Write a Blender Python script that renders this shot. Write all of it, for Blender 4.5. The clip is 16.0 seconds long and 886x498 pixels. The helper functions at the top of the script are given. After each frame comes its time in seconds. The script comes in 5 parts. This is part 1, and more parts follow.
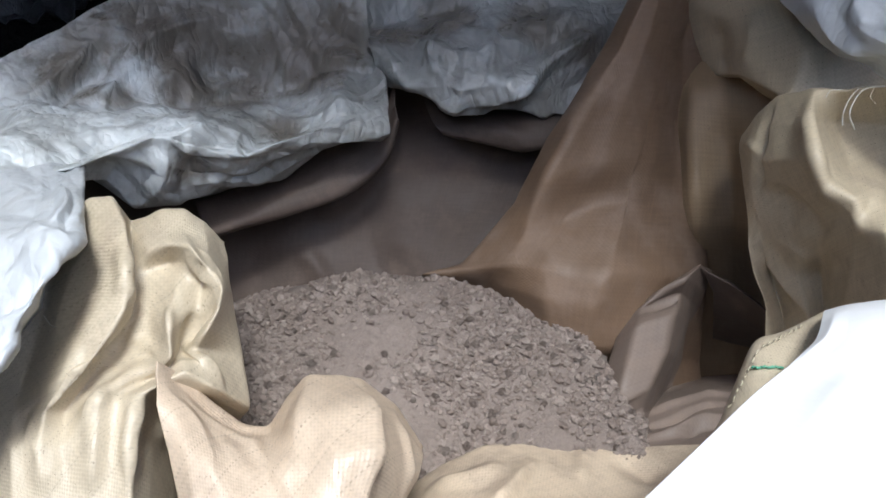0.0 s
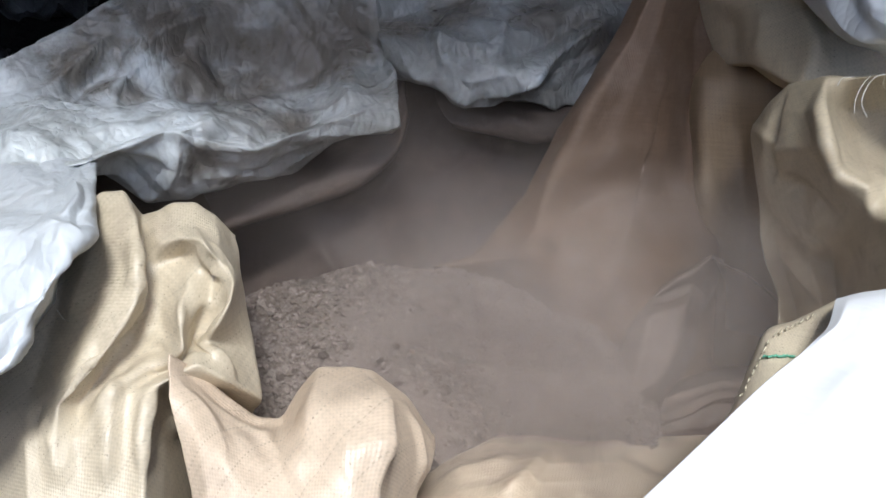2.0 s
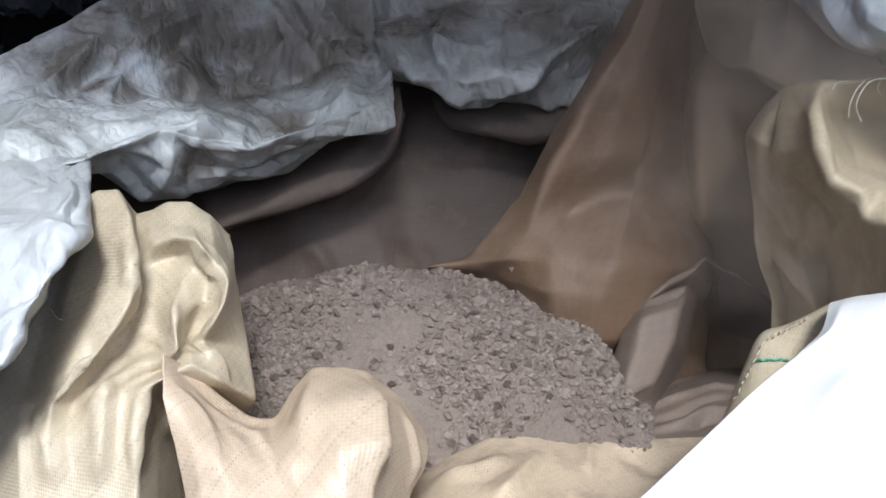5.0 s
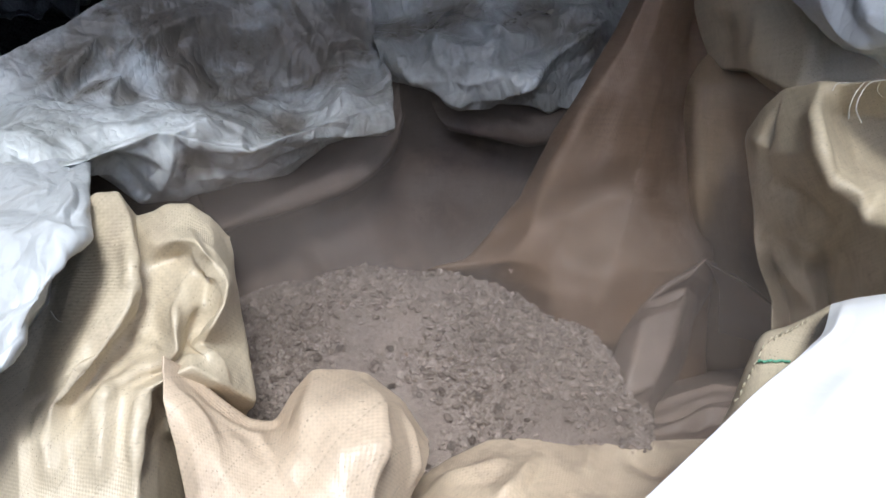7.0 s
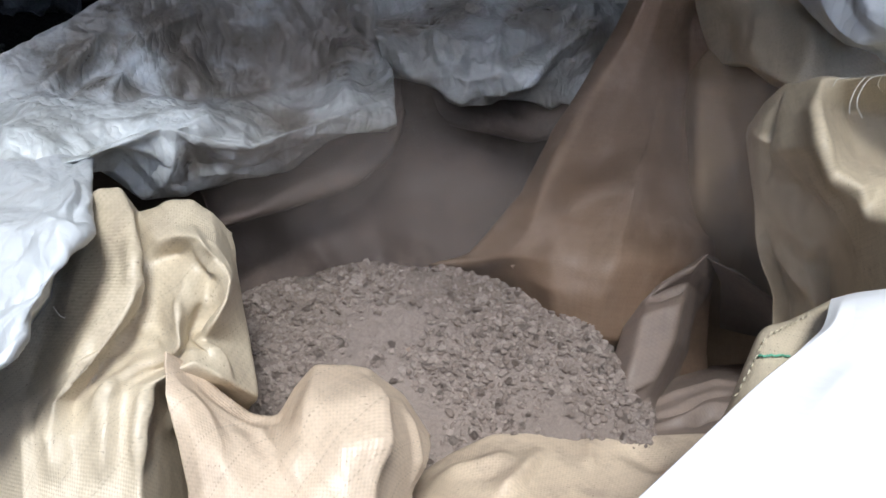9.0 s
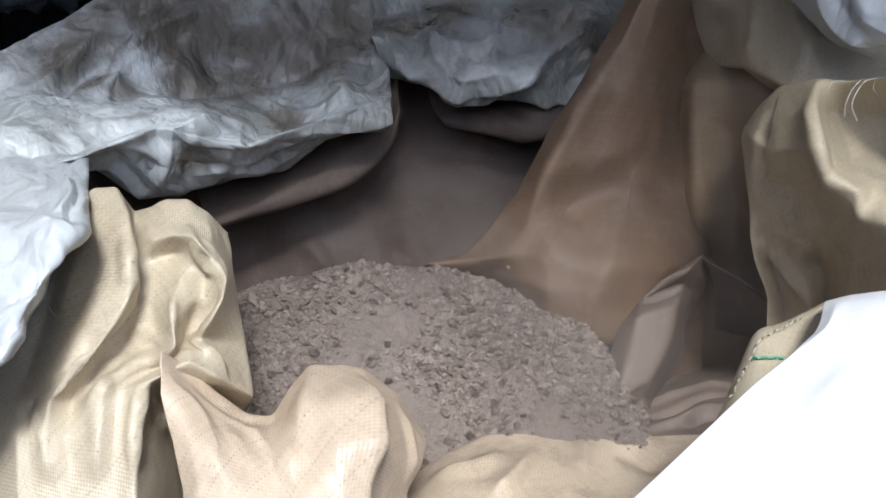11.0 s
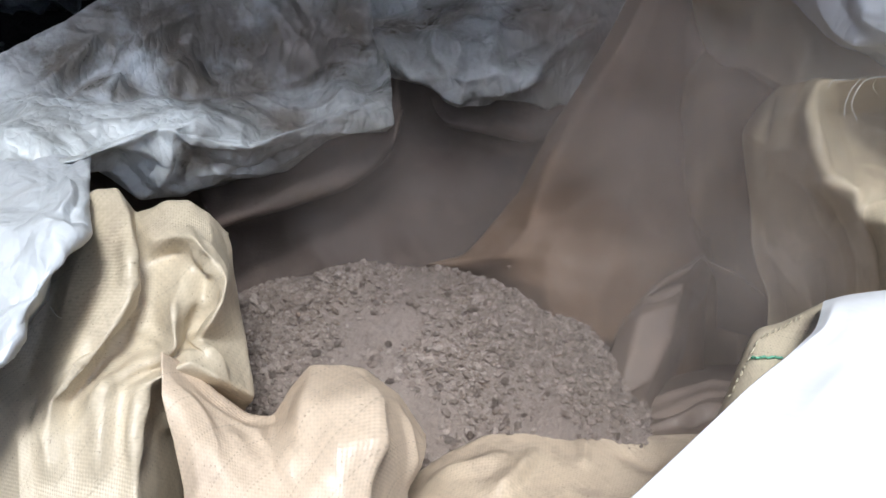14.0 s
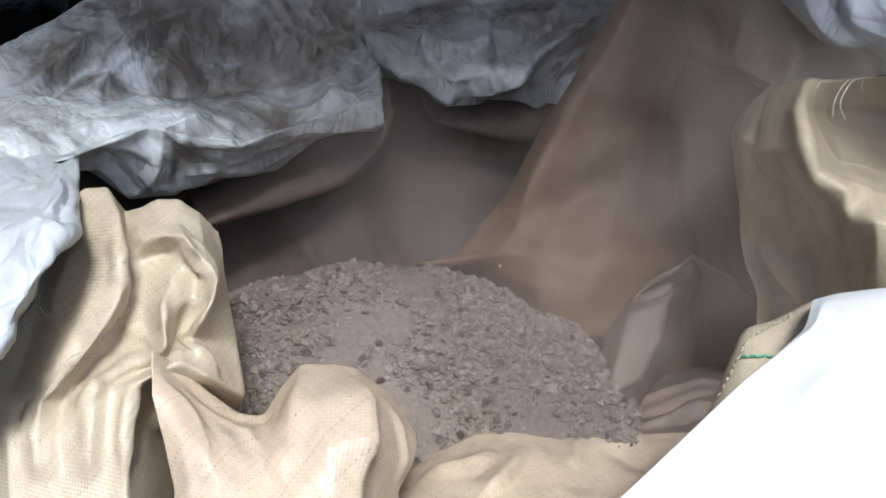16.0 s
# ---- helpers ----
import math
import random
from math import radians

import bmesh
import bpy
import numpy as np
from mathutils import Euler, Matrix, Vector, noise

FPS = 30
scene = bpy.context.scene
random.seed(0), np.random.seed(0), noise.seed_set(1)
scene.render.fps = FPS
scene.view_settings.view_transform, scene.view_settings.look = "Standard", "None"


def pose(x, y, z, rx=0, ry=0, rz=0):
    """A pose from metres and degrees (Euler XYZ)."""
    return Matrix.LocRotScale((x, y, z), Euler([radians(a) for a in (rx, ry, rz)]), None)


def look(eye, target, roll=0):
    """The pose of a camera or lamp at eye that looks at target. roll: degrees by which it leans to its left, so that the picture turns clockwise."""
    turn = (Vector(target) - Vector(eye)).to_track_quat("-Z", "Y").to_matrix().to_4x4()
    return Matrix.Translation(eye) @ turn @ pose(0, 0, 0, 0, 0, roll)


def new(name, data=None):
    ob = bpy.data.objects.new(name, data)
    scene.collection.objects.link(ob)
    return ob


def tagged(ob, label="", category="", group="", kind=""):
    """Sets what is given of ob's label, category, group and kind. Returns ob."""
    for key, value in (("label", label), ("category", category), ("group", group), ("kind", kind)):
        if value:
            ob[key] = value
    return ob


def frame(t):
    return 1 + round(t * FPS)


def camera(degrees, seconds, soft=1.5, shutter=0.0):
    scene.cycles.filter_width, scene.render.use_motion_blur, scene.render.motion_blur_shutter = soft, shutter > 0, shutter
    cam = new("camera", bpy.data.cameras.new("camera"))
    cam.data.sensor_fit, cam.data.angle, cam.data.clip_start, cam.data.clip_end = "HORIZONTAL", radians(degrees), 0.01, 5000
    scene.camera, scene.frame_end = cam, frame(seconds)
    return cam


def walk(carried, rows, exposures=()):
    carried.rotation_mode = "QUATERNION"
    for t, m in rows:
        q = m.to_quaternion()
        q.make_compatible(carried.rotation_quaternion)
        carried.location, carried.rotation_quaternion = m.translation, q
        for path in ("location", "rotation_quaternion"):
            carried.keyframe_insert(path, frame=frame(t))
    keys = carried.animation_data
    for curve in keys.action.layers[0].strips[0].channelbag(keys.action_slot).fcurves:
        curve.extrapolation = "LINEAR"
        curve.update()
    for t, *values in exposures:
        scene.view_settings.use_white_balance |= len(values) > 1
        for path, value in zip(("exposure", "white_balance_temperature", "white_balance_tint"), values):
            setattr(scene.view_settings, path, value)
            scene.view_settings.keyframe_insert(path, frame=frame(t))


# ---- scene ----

# ---- camera: held over the mouth of an open sack, looking down into it ----
cam = camera(48.0, 16.0, soft=1.6, shutter=0.9)
TILT = pose(0, 0, 1.15, -34)
PATH = [  # seconds, yaw, pitch, roll and metres from the first view
    (0.0, 0.000, 0.000, 0.000, 0.0000, 0.0000, 0.0000), (0.5, 0.034, -0.410, -0.142, 0.0007, 0.0017, -0.0001), (1.0, 0.065, -0.300, -0.232, -0.0020, 0.0005, -0.0010),
    (1.5, 0.586, -0.266, -0.058, -0.0011, -0.0006, 0.0003), (2.0, 0.769, -0.361, 0.435, 0.0023, -0.0002, -0.0016), (2.5, 0.705, -0.648, 0.325, 0.0020, 0.0002, 0.0002),
    (3.0, 0.585, -0.923, 0.272, 0.0002, 0.0010, 0.0005), (3.5, 0.669, -0.955, 0.195, 0.0015, 0.0010, 0.0006), (4.0, 0.380, -0.652, 0.054, 0.0011, 0.0003, -0.0009),
    (6.5, 0.408, -0.293, 0.070, 0.0012, -0.0012, 0.0006), (7.0, 0.256, -0.280, 0.107, -0.0009, 0.0004, -0.0005), (7.5, 0.276, -0.437, 0.074, -0.0024, 0.0017, -0.0021)]
PATH += [
    (8.0, 0.451, -0.458, -0.060, -0.0023, 0.0006, -0.0024), (8.5, 0.560, -0.202, 0.213, 0.0001, -0.0025, -0.0017), (9.0, 0.388, -0.507, 0.175, -0.0001, -0.0017, -0.0009),
    (11.5, 0.145, -0.542, -0.055, 0.0002, -0.0035, 0.0010), (12.0, 0.096, -0.582, 0.006, 0.0012, -0.0050, 0.0017), (12.5, 0.591, -0.697, -0.045, 0.0013, -0.0057, 0.0013),
    (13.0, 0.353, -0.593, -0.170, -0.0001, -0.0080, 0.0008), (13.5, 0.451, -0.805, -0.082, 0.0031, -0.0038, 0.0011), (14.0, 0.404, -0.610, 0.088, 0.0034, -0.0043, 0.0012),
    (14.5, 0.526, -0.930, 0.205, 0.0028, -0.0051, 0.0026), (15.0, 0.308, -0.447, 0.200, 0.0023, -0.0055, 0.0004), (15.5, 0.241, -0.574, 0.139, 0.0046, -0.0060, 0.0006),
    (16.0, -0.228, -0.647, 0.086, 0.0021, -0.0050, 0.0011)]
walk(cam, [(t, TILT @ pose(dx, dy, dz, 90 + p, r, y)) for t, y, p, r, dx, dy, dz in PATH])

# ---- light: an overcast sky through the opening of an added, unseen dark roof ----
EXPOSURE = 1.46
scene.view_settings.exposure = EXPOSURE
scene.cycles.transparent_max_bounces = 80
world = bpy.data.worlds.new("overcast")
scene.world = world
world.use_nodes = True
sky = world.node_tree.nodes.new("ShaderNodeTexSky")
sky.sky_type, sky.sun_disc, sky.sun_elevation, sky.sun_rotation, sky.air_density, sky.dust_density = "NISHITA", False, radians(64), radians(170), 1.0, 1.5
world.node_tree.nodes["Background"].inputs["Strength"].default_value = 0.15
world.node_tree.links.new(sky.outputs[0], world.node_tree.nodes["Background"].inputs["Color"])
sun_data = bpy.data.lights.new("sun", "SUN")
sun_data.energy, sun_data.angle, sun_data.color = 1.5, radians(13), (0.93, 0.97, 1.0)
sun = new("sun", sun_data)
sun.matrix_world = look((0.20, -0.6, 3.0), (0, 0.5, 0.7))


# ---- materials ----
def material(name, rough=0.6):
    m = bpy.data.materials.new(name)
    m.use_nodes = True
    nt = m.node_tree
    b = nt.nodes["Principled BSDF"]
    b.inputs["Roughness"].default_value = rough
    return m, nt, b


def node(nt, kind, ins=(), **props):
    n = nt.nodes.new(kind)
    for k, v in props.items():
        setattr(n, k, v)
    for k, v in dict(ins).items():
        if isinstance(v, bpy.types.NodeSocket):
            nt.links.new(v, n.inputs[k])
        else:
            n.inputs[k].default_value = v
    return n


def calc(nt, op, a, b=0.0, c=0.0):
    return node(nt, "ShaderNodeMath", {0: a, 1: b, 2: c}, operation=op).outputs[0]


def ramp(nt, fac, lo, hi, a=0.0, b=1.0):
    return node(nt, "ShaderNodeMapRange", {"Value": fac, "From Min": lo, "From Max": hi, "To Min": a, "To Max": b}, interpolation_type="SMOOTHSTEP").outputs[0]


def mix(nt, fac, a, b):
    n = node(nt, "ShaderNodeMix", data_type="RGBA")
    for i, v in ((0, fac), (6, a), (7, b)):
        if isinstance(v, bpy.types.NodeSocket):
            nt.links.new(v, n.inputs[i])
        else:
            n.inputs[i].default_value = v if i == 0 else (*v, 1)
    return n.outputs[2]


def noise_tex(nt, co, scale, detail=4.0, rough=0.55, distortion=0.0):
    return node(nt, "ShaderNodeTexNoise", {"Vector": co, "Scale": scale, "Detail": detail, "Roughness": rough, "Distortion": distortion}).outputs["Fac"]


def woven(name, base, stain, dust, rough, pitch=0.0020, weave=0.2, film=0.0, relief=0.55, turn=0.0, seams=0.0):
    """Woven plastic tape cloth: flat tapes over and under, a thin glossy film, stains and settled dust."""
    m, nt, b = material(name, rough)
    uv = node(nt, "ShaderNodeTexCoord").outputs["UV"]
    ob = node(nt, "ShaderNodeTexCoord").outputs["Object"]
    wob = node(nt, "ShaderNodeVectorMath", {0: uv, 1: node(nt, "ShaderNodeVectorMath", {0: node(nt, "ShaderNodeTexNoise", {"Vector": uv, "Scale": 9.0}).outputs["Color"], "Scale": 0.004}, operation="SCALE").outputs[0]}, operation="ADD").outputs[0]
    wob = node(nt, "ShaderNodeMapping", {"Vector": wob, "Rotation": (0, 0, turn)}).outputs[0]
    xy = node(nt, "ShaderNodeSeparateXYZ", {0: wob})
    k = math.pi / pitch
    su = calc(nt, "SINE", calc(nt, "MULTIPLY", xy.outputs[0], k))
    sv = calc(nt, "SINE", calc(nt, "MULTIPLY", xy.outputs[1], k))
    tape = calc(nt, "MULTIPLY", su, sv)
    patch = ramp(nt, noise_tex(nt, ob, 14, 3), 0.38, 0.66, 0.25, 1.0)
    big, mid, fine = noise_tex(nt, ob, 5, 5), noise_tex(nt, ob, 22, 5, 0.65), noise_tex(nt, ob, 260, 3)
    col = mix(nt, ramp(nt, big, 0.35, 0.7), base, stain)
    col = mix(nt, ramp(nt, tape, -0.6, 0.6, 0.0, 0.16), col, tuple(c * 0.55 for c in base))
    runs = []
    for sx, sy in ((330, 30), (30, 330)):
        runs.append(noise_tex(nt, node(nt, "ShaderNodeMapping", {"Vector": wob, "Scale": (sx, sy, 1)}).outputs[0], 1.0, 2))
    run = calc(nt, "ADD", calc(nt, "MULTIPLY", runs[0], 0.5), calc(nt, "MULTIPLY", runs[1], 0.5))
    col = mix(nt, ramp(nt, run, 0.42, 0.66, 0, 0.25), col, tuple(min(1, c * 1.3) for c in base))
    col = mix(nt, ramp(nt, run, 0.50, 0.30, 0, 0.22), col, tuple(c * 0.62 for c in base))
    seam = ramp(nt, calc(nt, "ABSOLUTE", calc(nt, "SINE", calc(nt, "MULTIPLY", xy.outputs[1], math.pi / 0.027))), 0.10, 0.05)
    dash = calc(nt, "MULTIPLY", seam, ramp(nt, su, -0.2, 0.3, 0.0, seams))
    col = mix(nt, dash, col, tuple(c * 0.35 for c in base))
    dusty = calc(nt, "MULTIPLY", ramp(nt, mid, 0.6 - 0.5 * dust, 0.85 - 0.35 * dust), min(1.0, 0.25 + dust))
    col = mix(nt, dusty, col, (0.25, 0.19, 0.155))
    specks = ramp(nt, noise_tex(nt, ob, 420, 1), 0.71, 0.76, 0, 0.5)
    col = mix(nt, specks, col, (0.12, 0.09, 0.07))
    nt.links.new(col, b.inputs["Base Color"])
    b.inputs["Coat Weight"].default_value, b.inputs["Coat Roughness"].default_value = film, 0.28
    nt.links.new(calc(nt, "ADD", ramp(nt, mid, 0.3, 0.7, rough - 0.1, rough + 0.12), calc(nt, "MULTIPLY", dusty, 0.3)), b.inputs["Roughness"])
    h = calc(nt, "ADD", calc(nt, "MULTIPLY", calc(nt, "MULTIPLY", tape, patch), weave), calc(nt, "ADD", calc(nt, "MULTIPLY", mid, 1.0), calc(nt, "ADD", calc(nt, "MULTIPLY", fine, 0.2), calc(nt, "MULTIPLY", run, 0.2))))
    bump = node(nt, "ShaderNodeBump", {"Strength": relief, "Distance": 0.0016, "Height": h})
    nt.links.new(bump.outputs[0], b.inputs["Normal"])
    return m


def film_sheet(name, base, dirt, amount, rough=0.42, crush=0.8, stains=()):
    """Crumpled thin white plastic, dirty in patches."""
    m, nt, b = material(name, rough)
    ob = node(nt, "ShaderNodeTexCoord").outputs["Object"]
    big, mid = noise_tex(nt, ob, 4.5, 5, 0.6), noise_tex(nt, ob, 30, 6, 0.7)
    warp = node(nt, "ShaderNodeVectorMath", {0: ob, 1: node(nt, "ShaderNodeVectorMath", {0: node(nt, "ShaderNodeTexNoise", {"Vector": ob, "Scale": 8.0}).outputs["Color"], "Scale": 0.05}, operation="SCALE").outputs[0]}, operation="ADD").outputs[0]
    edges = []
    for turn, scale in ((0.5, 16.0), (-0.7, 34.0), (1.9, 75.0)):
        co = node(nt, "ShaderNodeMapping", {"Vector": warp, "Rotation": (0.4, turn, turn * 0.6), "Scale": (1.0, 0.8, 0.5)}).outputs[0]
        edges.append(calc(nt, "ABSOLUTE", calc(nt, "SUBTRACT", noise_tex(nt, co, scale, 1.0), 0.5)))
    cell = calc(nt, "ADD", edges[0], calc(nt, "ADD", calc(nt, "MULTIPLY", edges[1], 0.6), calc(nt, "MULTIPLY", edges[2], 0.35)))
    col = mix(nt, ramp(nt, big, 0.62 - 0.3 * amount, 0.8 - 0.2 * amount, 0, 0.8), base, dirt)
    col = mix(nt, ramp(nt, mid, 0.62 - 0.2 * amount, 0.8, 0, 0.55), col, tuple(c * 0.7 for c in dirt))
    col = mix(nt, ramp(nt, edges[0], 0.0, 0.02, 0.15 if crush > 0.2 else 0.0, 0.0), col, (0.35, 0.36, 0.38))
    for place, size in stains:  # caked soil, and shade painted as soil-coloured patches
        far = node(nt, "ShaderNodeVectorMath", {0: ob, 1: place}, operation="DISTANCE").outputs["Value"]
        edge = calc(nt, "ADD", far, calc(nt, "MULTIPLY", calc(nt, "SUBTRACT", mid, 0.5), size * 1.6))
        col = mix(nt, ramp(nt, edge, size * 1.25, size * 0.3, 0, 0.85), col, (0.165, 0.145, 0.12))
    nt.links.new(col, b.inputs["Base Color"])
    nt.links.new(ramp(nt, mid, 0.3, 0.7, rough - 0.08, rough + 0.2), b.inputs["Roughness"])
    uv = node(nt, "ShaderNodeTexCoord").outputs["UV"]
    xy = node(nt, "ShaderNodeSeparateXYZ", {0: uv})
    tape = calc(nt, "MULTIPLY", calc(nt, "SINE", calc(nt, "MULTIPLY", xy.outputs[0], 1200.0)), calc(nt, "SINE", calc(nt, "MULTIPLY", xy.outputs[1], 1200.0)))
    h = calc(nt, "ADD", calc(nt, "ADD", calc(nt, "MULTIPLY", cell, 6.0), calc(nt, "MULTIPLY", mid, 0.3)), calc(nt, "MULTIPLY", tape, 0.006))
    bump = node(nt, "ShaderNodeBump", {"Strength": crush, "Distance": 0.003, "Height": h})
    nt.links.new(bump.outputs[0], b.inputs["Normal"])
    return m


def earth(name, dark, light, by="", scale=1.0):
    m, nt, b = material(name, 0.95)
    ob = node(nt, "ShaderNodeTexCoord").outputs["Object"]
    big, fine = noise_tex(nt, ob, 9 * scale, 5), noise_tex(nt, ob, 320 * scale, 5, 0.7)
    fac = calc(nt, "ADD", calc(nt, "MULTIPLY", big, 0.5), calc(nt, "MULTIPLY", fine, 0.5))
    if by == "piece":
        fac = calc(nt, "ADD", calc(nt, "MULTIPLY", fac, 0.4), calc(nt, "MULTIPLY", node(nt, "ShaderNodeNewGeometry").outputs["Random Per Island"], 0.45))
    if by == "object":
        fac = calc(nt, "ADD", calc(nt, "MULTIPLY", fac, 0.4), calc(nt, "MULTIPLY", node(nt, "ShaderNodeObjectInfo").outputs["Random"], 0.45))
    nt.links.new(mix(nt, ramp(nt, fac, 0.25, 0.7), dark, light), b.inputs["Base Color"])
    bump = node(nt, "ShaderNodeBump", {"Strength": 1.0, "Distance": 0.003 / scale, "Height": fine})
    nt.links.new(bump.outputs[0], b.inputs["Normal"])
    b.inputs["Specular IOR Level"].default_value = 0.15
    return m


def dust_veil(name, density):
    """Airborne dust: thin where it frays out, with billows."""
    m, nt, b = material(name, 1.0)
    nt.nodes.remove(b)
    uv = node(nt, "ShaderNodeTexCoord").outputs["UV"]
    ob = node(nt, "ShaderNodeTexCoord").outputs["Object"]
    r = node(nt, "ShaderNodeVectorMath", {0: uv}, operation="LENGTH").outputs["Value"]
    soft = ramp(nt, r, 0.05, 1.0, 1.0, 0.0)
    bil = ramp(nt, noise_tex(nt, ob, 7.0, 2.5, 0.45), 0.42, 0.62, 0.04, 1.0)
    alpha = calc(nt, "MULTIPLY", calc(nt, "MULTIPLY", soft, bil), density)
    tint = (0.52, 0.455, 0.41, 1)
    lit = node(nt, "ShaderNodeMixShader", {0: 0.5, 1: node(nt, "ShaderNodeBsdfDiffuse", {"Color": tint}).outputs[0], 2: node(nt, "ShaderNodeBsdfTranslucent", {"Color": tint}).outputs[0]})
    out = node(nt, "ShaderNodeMixShader", {0: alpha, 1: node(nt, "ShaderNodeBsdfTransparent").outputs[0], 2: lit.outputs[0]})
    nt.links.new(out.outputs[0], nt.nodes["Material Output"].inputs["Surface"])
    return m


TAN = woven("tan_woven_tape", (0.545, 0.475, 0.36), (0.46, 0.395, 0.285), 0.14, 0.44, film=0.04, weave=0.12, relief=0.65, turn=0.62, seams=0.3)
TAN_WARM = woven("warm_tan_woven_tape", (0.585, 0.475, 0.362), (0.52, 0.41, 0.30), 0.14, 0.44, film=0.04, weave=0.14, relief=0.65, turn=0.72, seams=0.35)
# dusty tan of the inner side, its base also lowered to carry shade
TAN_DUSTY_SHADED = woven("shaded_dusty_woven_tape", (0.175, 0.114, 0.073), (0.13, 0.086, 0.057), 0.30, 0.62, weave=0.07, relief=0.7)
TAN_RIM = woven("lightly_dusty_woven_tape", (0.57, 0.465, 0.345), (0.48, 0.38, 0.28), 0.32, 0.45, film=0.12, weave=0.13, turn=0.5)
TAN_EDGE = woven("faded_woven_tape", (0.57, 0.49, 0.35), (0.49, 0.415, 0.29), 0.15, 0.5, film=0.05, weave=0.10, relief=0.5, turn=0.3)
# the sack's tan with a little dust, darkened to paint in the corner's shade
TAN_CORNER = woven("shaded_corner_woven_tape", (0.29, 0.21, 0.13), (0.23, 0.165, 0.10), 0.2, 0.55, weave=0.06)
# inner side: soil dust and the sack's inner shade, both in one dark tan
TAN_INNER = woven("shaded_soiled_woven_tape", (0.125, 0.094, 0.077), (0.09, 0.07, 0.06), 0.25, 0.65, weave=0.06, relief=0.7)
# dusty folds; the recess's shade is put into this darker base as well
TAN_FOLD = woven("dusted_shaded_woven_tape", (0.175, 0.135, 0.11), (0.14, 0.11, 0.092), 0.4, 0.65, weave=0.05)
# soil patches on the sheet, which also paint the shade in its hollow
SOIL_AND_SHADE = [((-0.192, 1.037, 0.702), 0.055), ((-0.141, 1.033, 0.697), 0.050), ((-0.238, 1.022, 0.715), 0.045), ((-0.225, 0.999, 0.682), 0.035), ((-0.276, 0.986, 0.698), 0.040), ((-0.114, 0.989, 0.667), 0.030), ((-0.169, 0.939, 0.665), 0.030), ((-0.109, 1.045, 0.732), 0.040), ((-0.379, 0.943, 0.724), 0.035), ((-0.333, 0.943, 0.705), 0.025), ((-0.303, 1.007, 0.747), 0.040), ((-0.053, 1.060, 0.719), 0.035), ((-0.250, 0.851, 0.677), 0.030)]
# larger patches that darken the upper part in place of shade
SOIL_AND_SHADE += [((-0.407, 0.928, 0.755), 0.050), ((-0.371, 0.975, 0.754), 0.050), ((-0.321, 1.014, 0.757), 0.055), ((-0.254, 1.033, 0.750), 0.060), ((-0.152, 1.049, 0.737), 0.060), ((-0.276, 0.996, 0.713), 0.050), ((0.010, 1.081, 0.731), 0.050), ((0.106, 1.064, 0.725), 0.050), ((0.163, 1.050, 0.704), 0.040)]
PLASTIC = film_sheet("crumpled_white_plastic", (0.76, 0.82, 0.835), (0.19, 0.19, 0.17), 0.85, 0.32, 1.0, stains=SOIL_AND_SHADE)
PLASTIC_CLEAN = film_sheet("clean_white_plastic", (0.84, 0.87, 0.90), (0.7, 0.7, 0.7), 0.05, 0.45, 0.15)
# same sheet's white, its corners dimmed by colour to look less brightly lit
PLASTIC_GREY = film_sheet("dimmed_white_plastic", (0.56, 0.60, 0.63), (0.38, 0.37, 0.34), 0.4, 0.42, 0.5)
FALLING = earth("loose_falling_soil", (0.26, 0.19, 0.15), (0.37, 0.28, 0.225))
SOIL = earth("dry_brown_soil", (0.20, 0.165, 0.145), (0.30, 0.25, 0.22))
CRUMB = earth("soil_crumbs", (0.235, 0.19, 0.165), (0.35, 0.295, 0.26), "piece")
CRUMB_ONE = earth("soil_crumb", (0.235, 0.19, 0.165), (0.35, 0.295, 0.26), "object")
GROUND = earth("trodden_dark_earth", (0.012, 0.013, 0.014), (0.035, 0.036, 0.038), "", 0.05)
BOARD = earth("dark_unseen_wall", (0.02, 0.02, 0.02), (0.05, 0.048, 0.045), "", 0.05)
DUST_THICK = dust_veil("billowing_dust", 0.21)
DUST_THIN = dust_veil("drifting_dust", 0.085)


# ---- builders ----
def link(name, verts, faces, mat, parent=None, label="", smooth=True):
    me = bpy.data.meshes.new(name)
    me.from_pydata([tuple(v) for v in verts], [], faces)
    me.materials.append(mat)
    if smooth:
        me.polygons.foreach_set("use_smooth", [True] * len(me.polygons))
    ob = new(name, me)
    ob.parent = parent
    return tagged(ob, label)


def part(name, bm, mat, parent, label=""):
    me = bpy.data.meshes.new(name)
    bm.to_mesh(me)
    bm.free()
    me.materials.append(mat)
    ob = new(name, me)
    ob.parent = parent
    return tagged(ob, label)


def thing(name, at, label, category, group="", kind=""):
    ob = tagged(new(name), label, category, group, kind)
    ob.location = at
    ob.empty_display_size = 0.05
    return ob


def spline(points, n):
    """Smooth curve through the points, in n steps."""
    p = np.array(points, float)
    k = len(p)
    t = np.linspace(0, k - 1, n)
    i = np.minimum(t.astype(int), k - 2)
    shape = (n,) + (1,) * (p.ndim - 1)
    f = (t - i).reshape(shape)
    ext = np.concatenate([[2 * p[0] - p[1]], p, [2 * p[-1] - p[-2]]])
    a, b, c, d = ext[i], ext[i + 1], ext[i + 2], ext[i + 3]
    return 0.5 * (2 * b + (c - a) * f + (2 * a - 5 * b + 4 * c - d) * f ** 2 + (3 * b - a - 3 * c + d) * f ** 3)


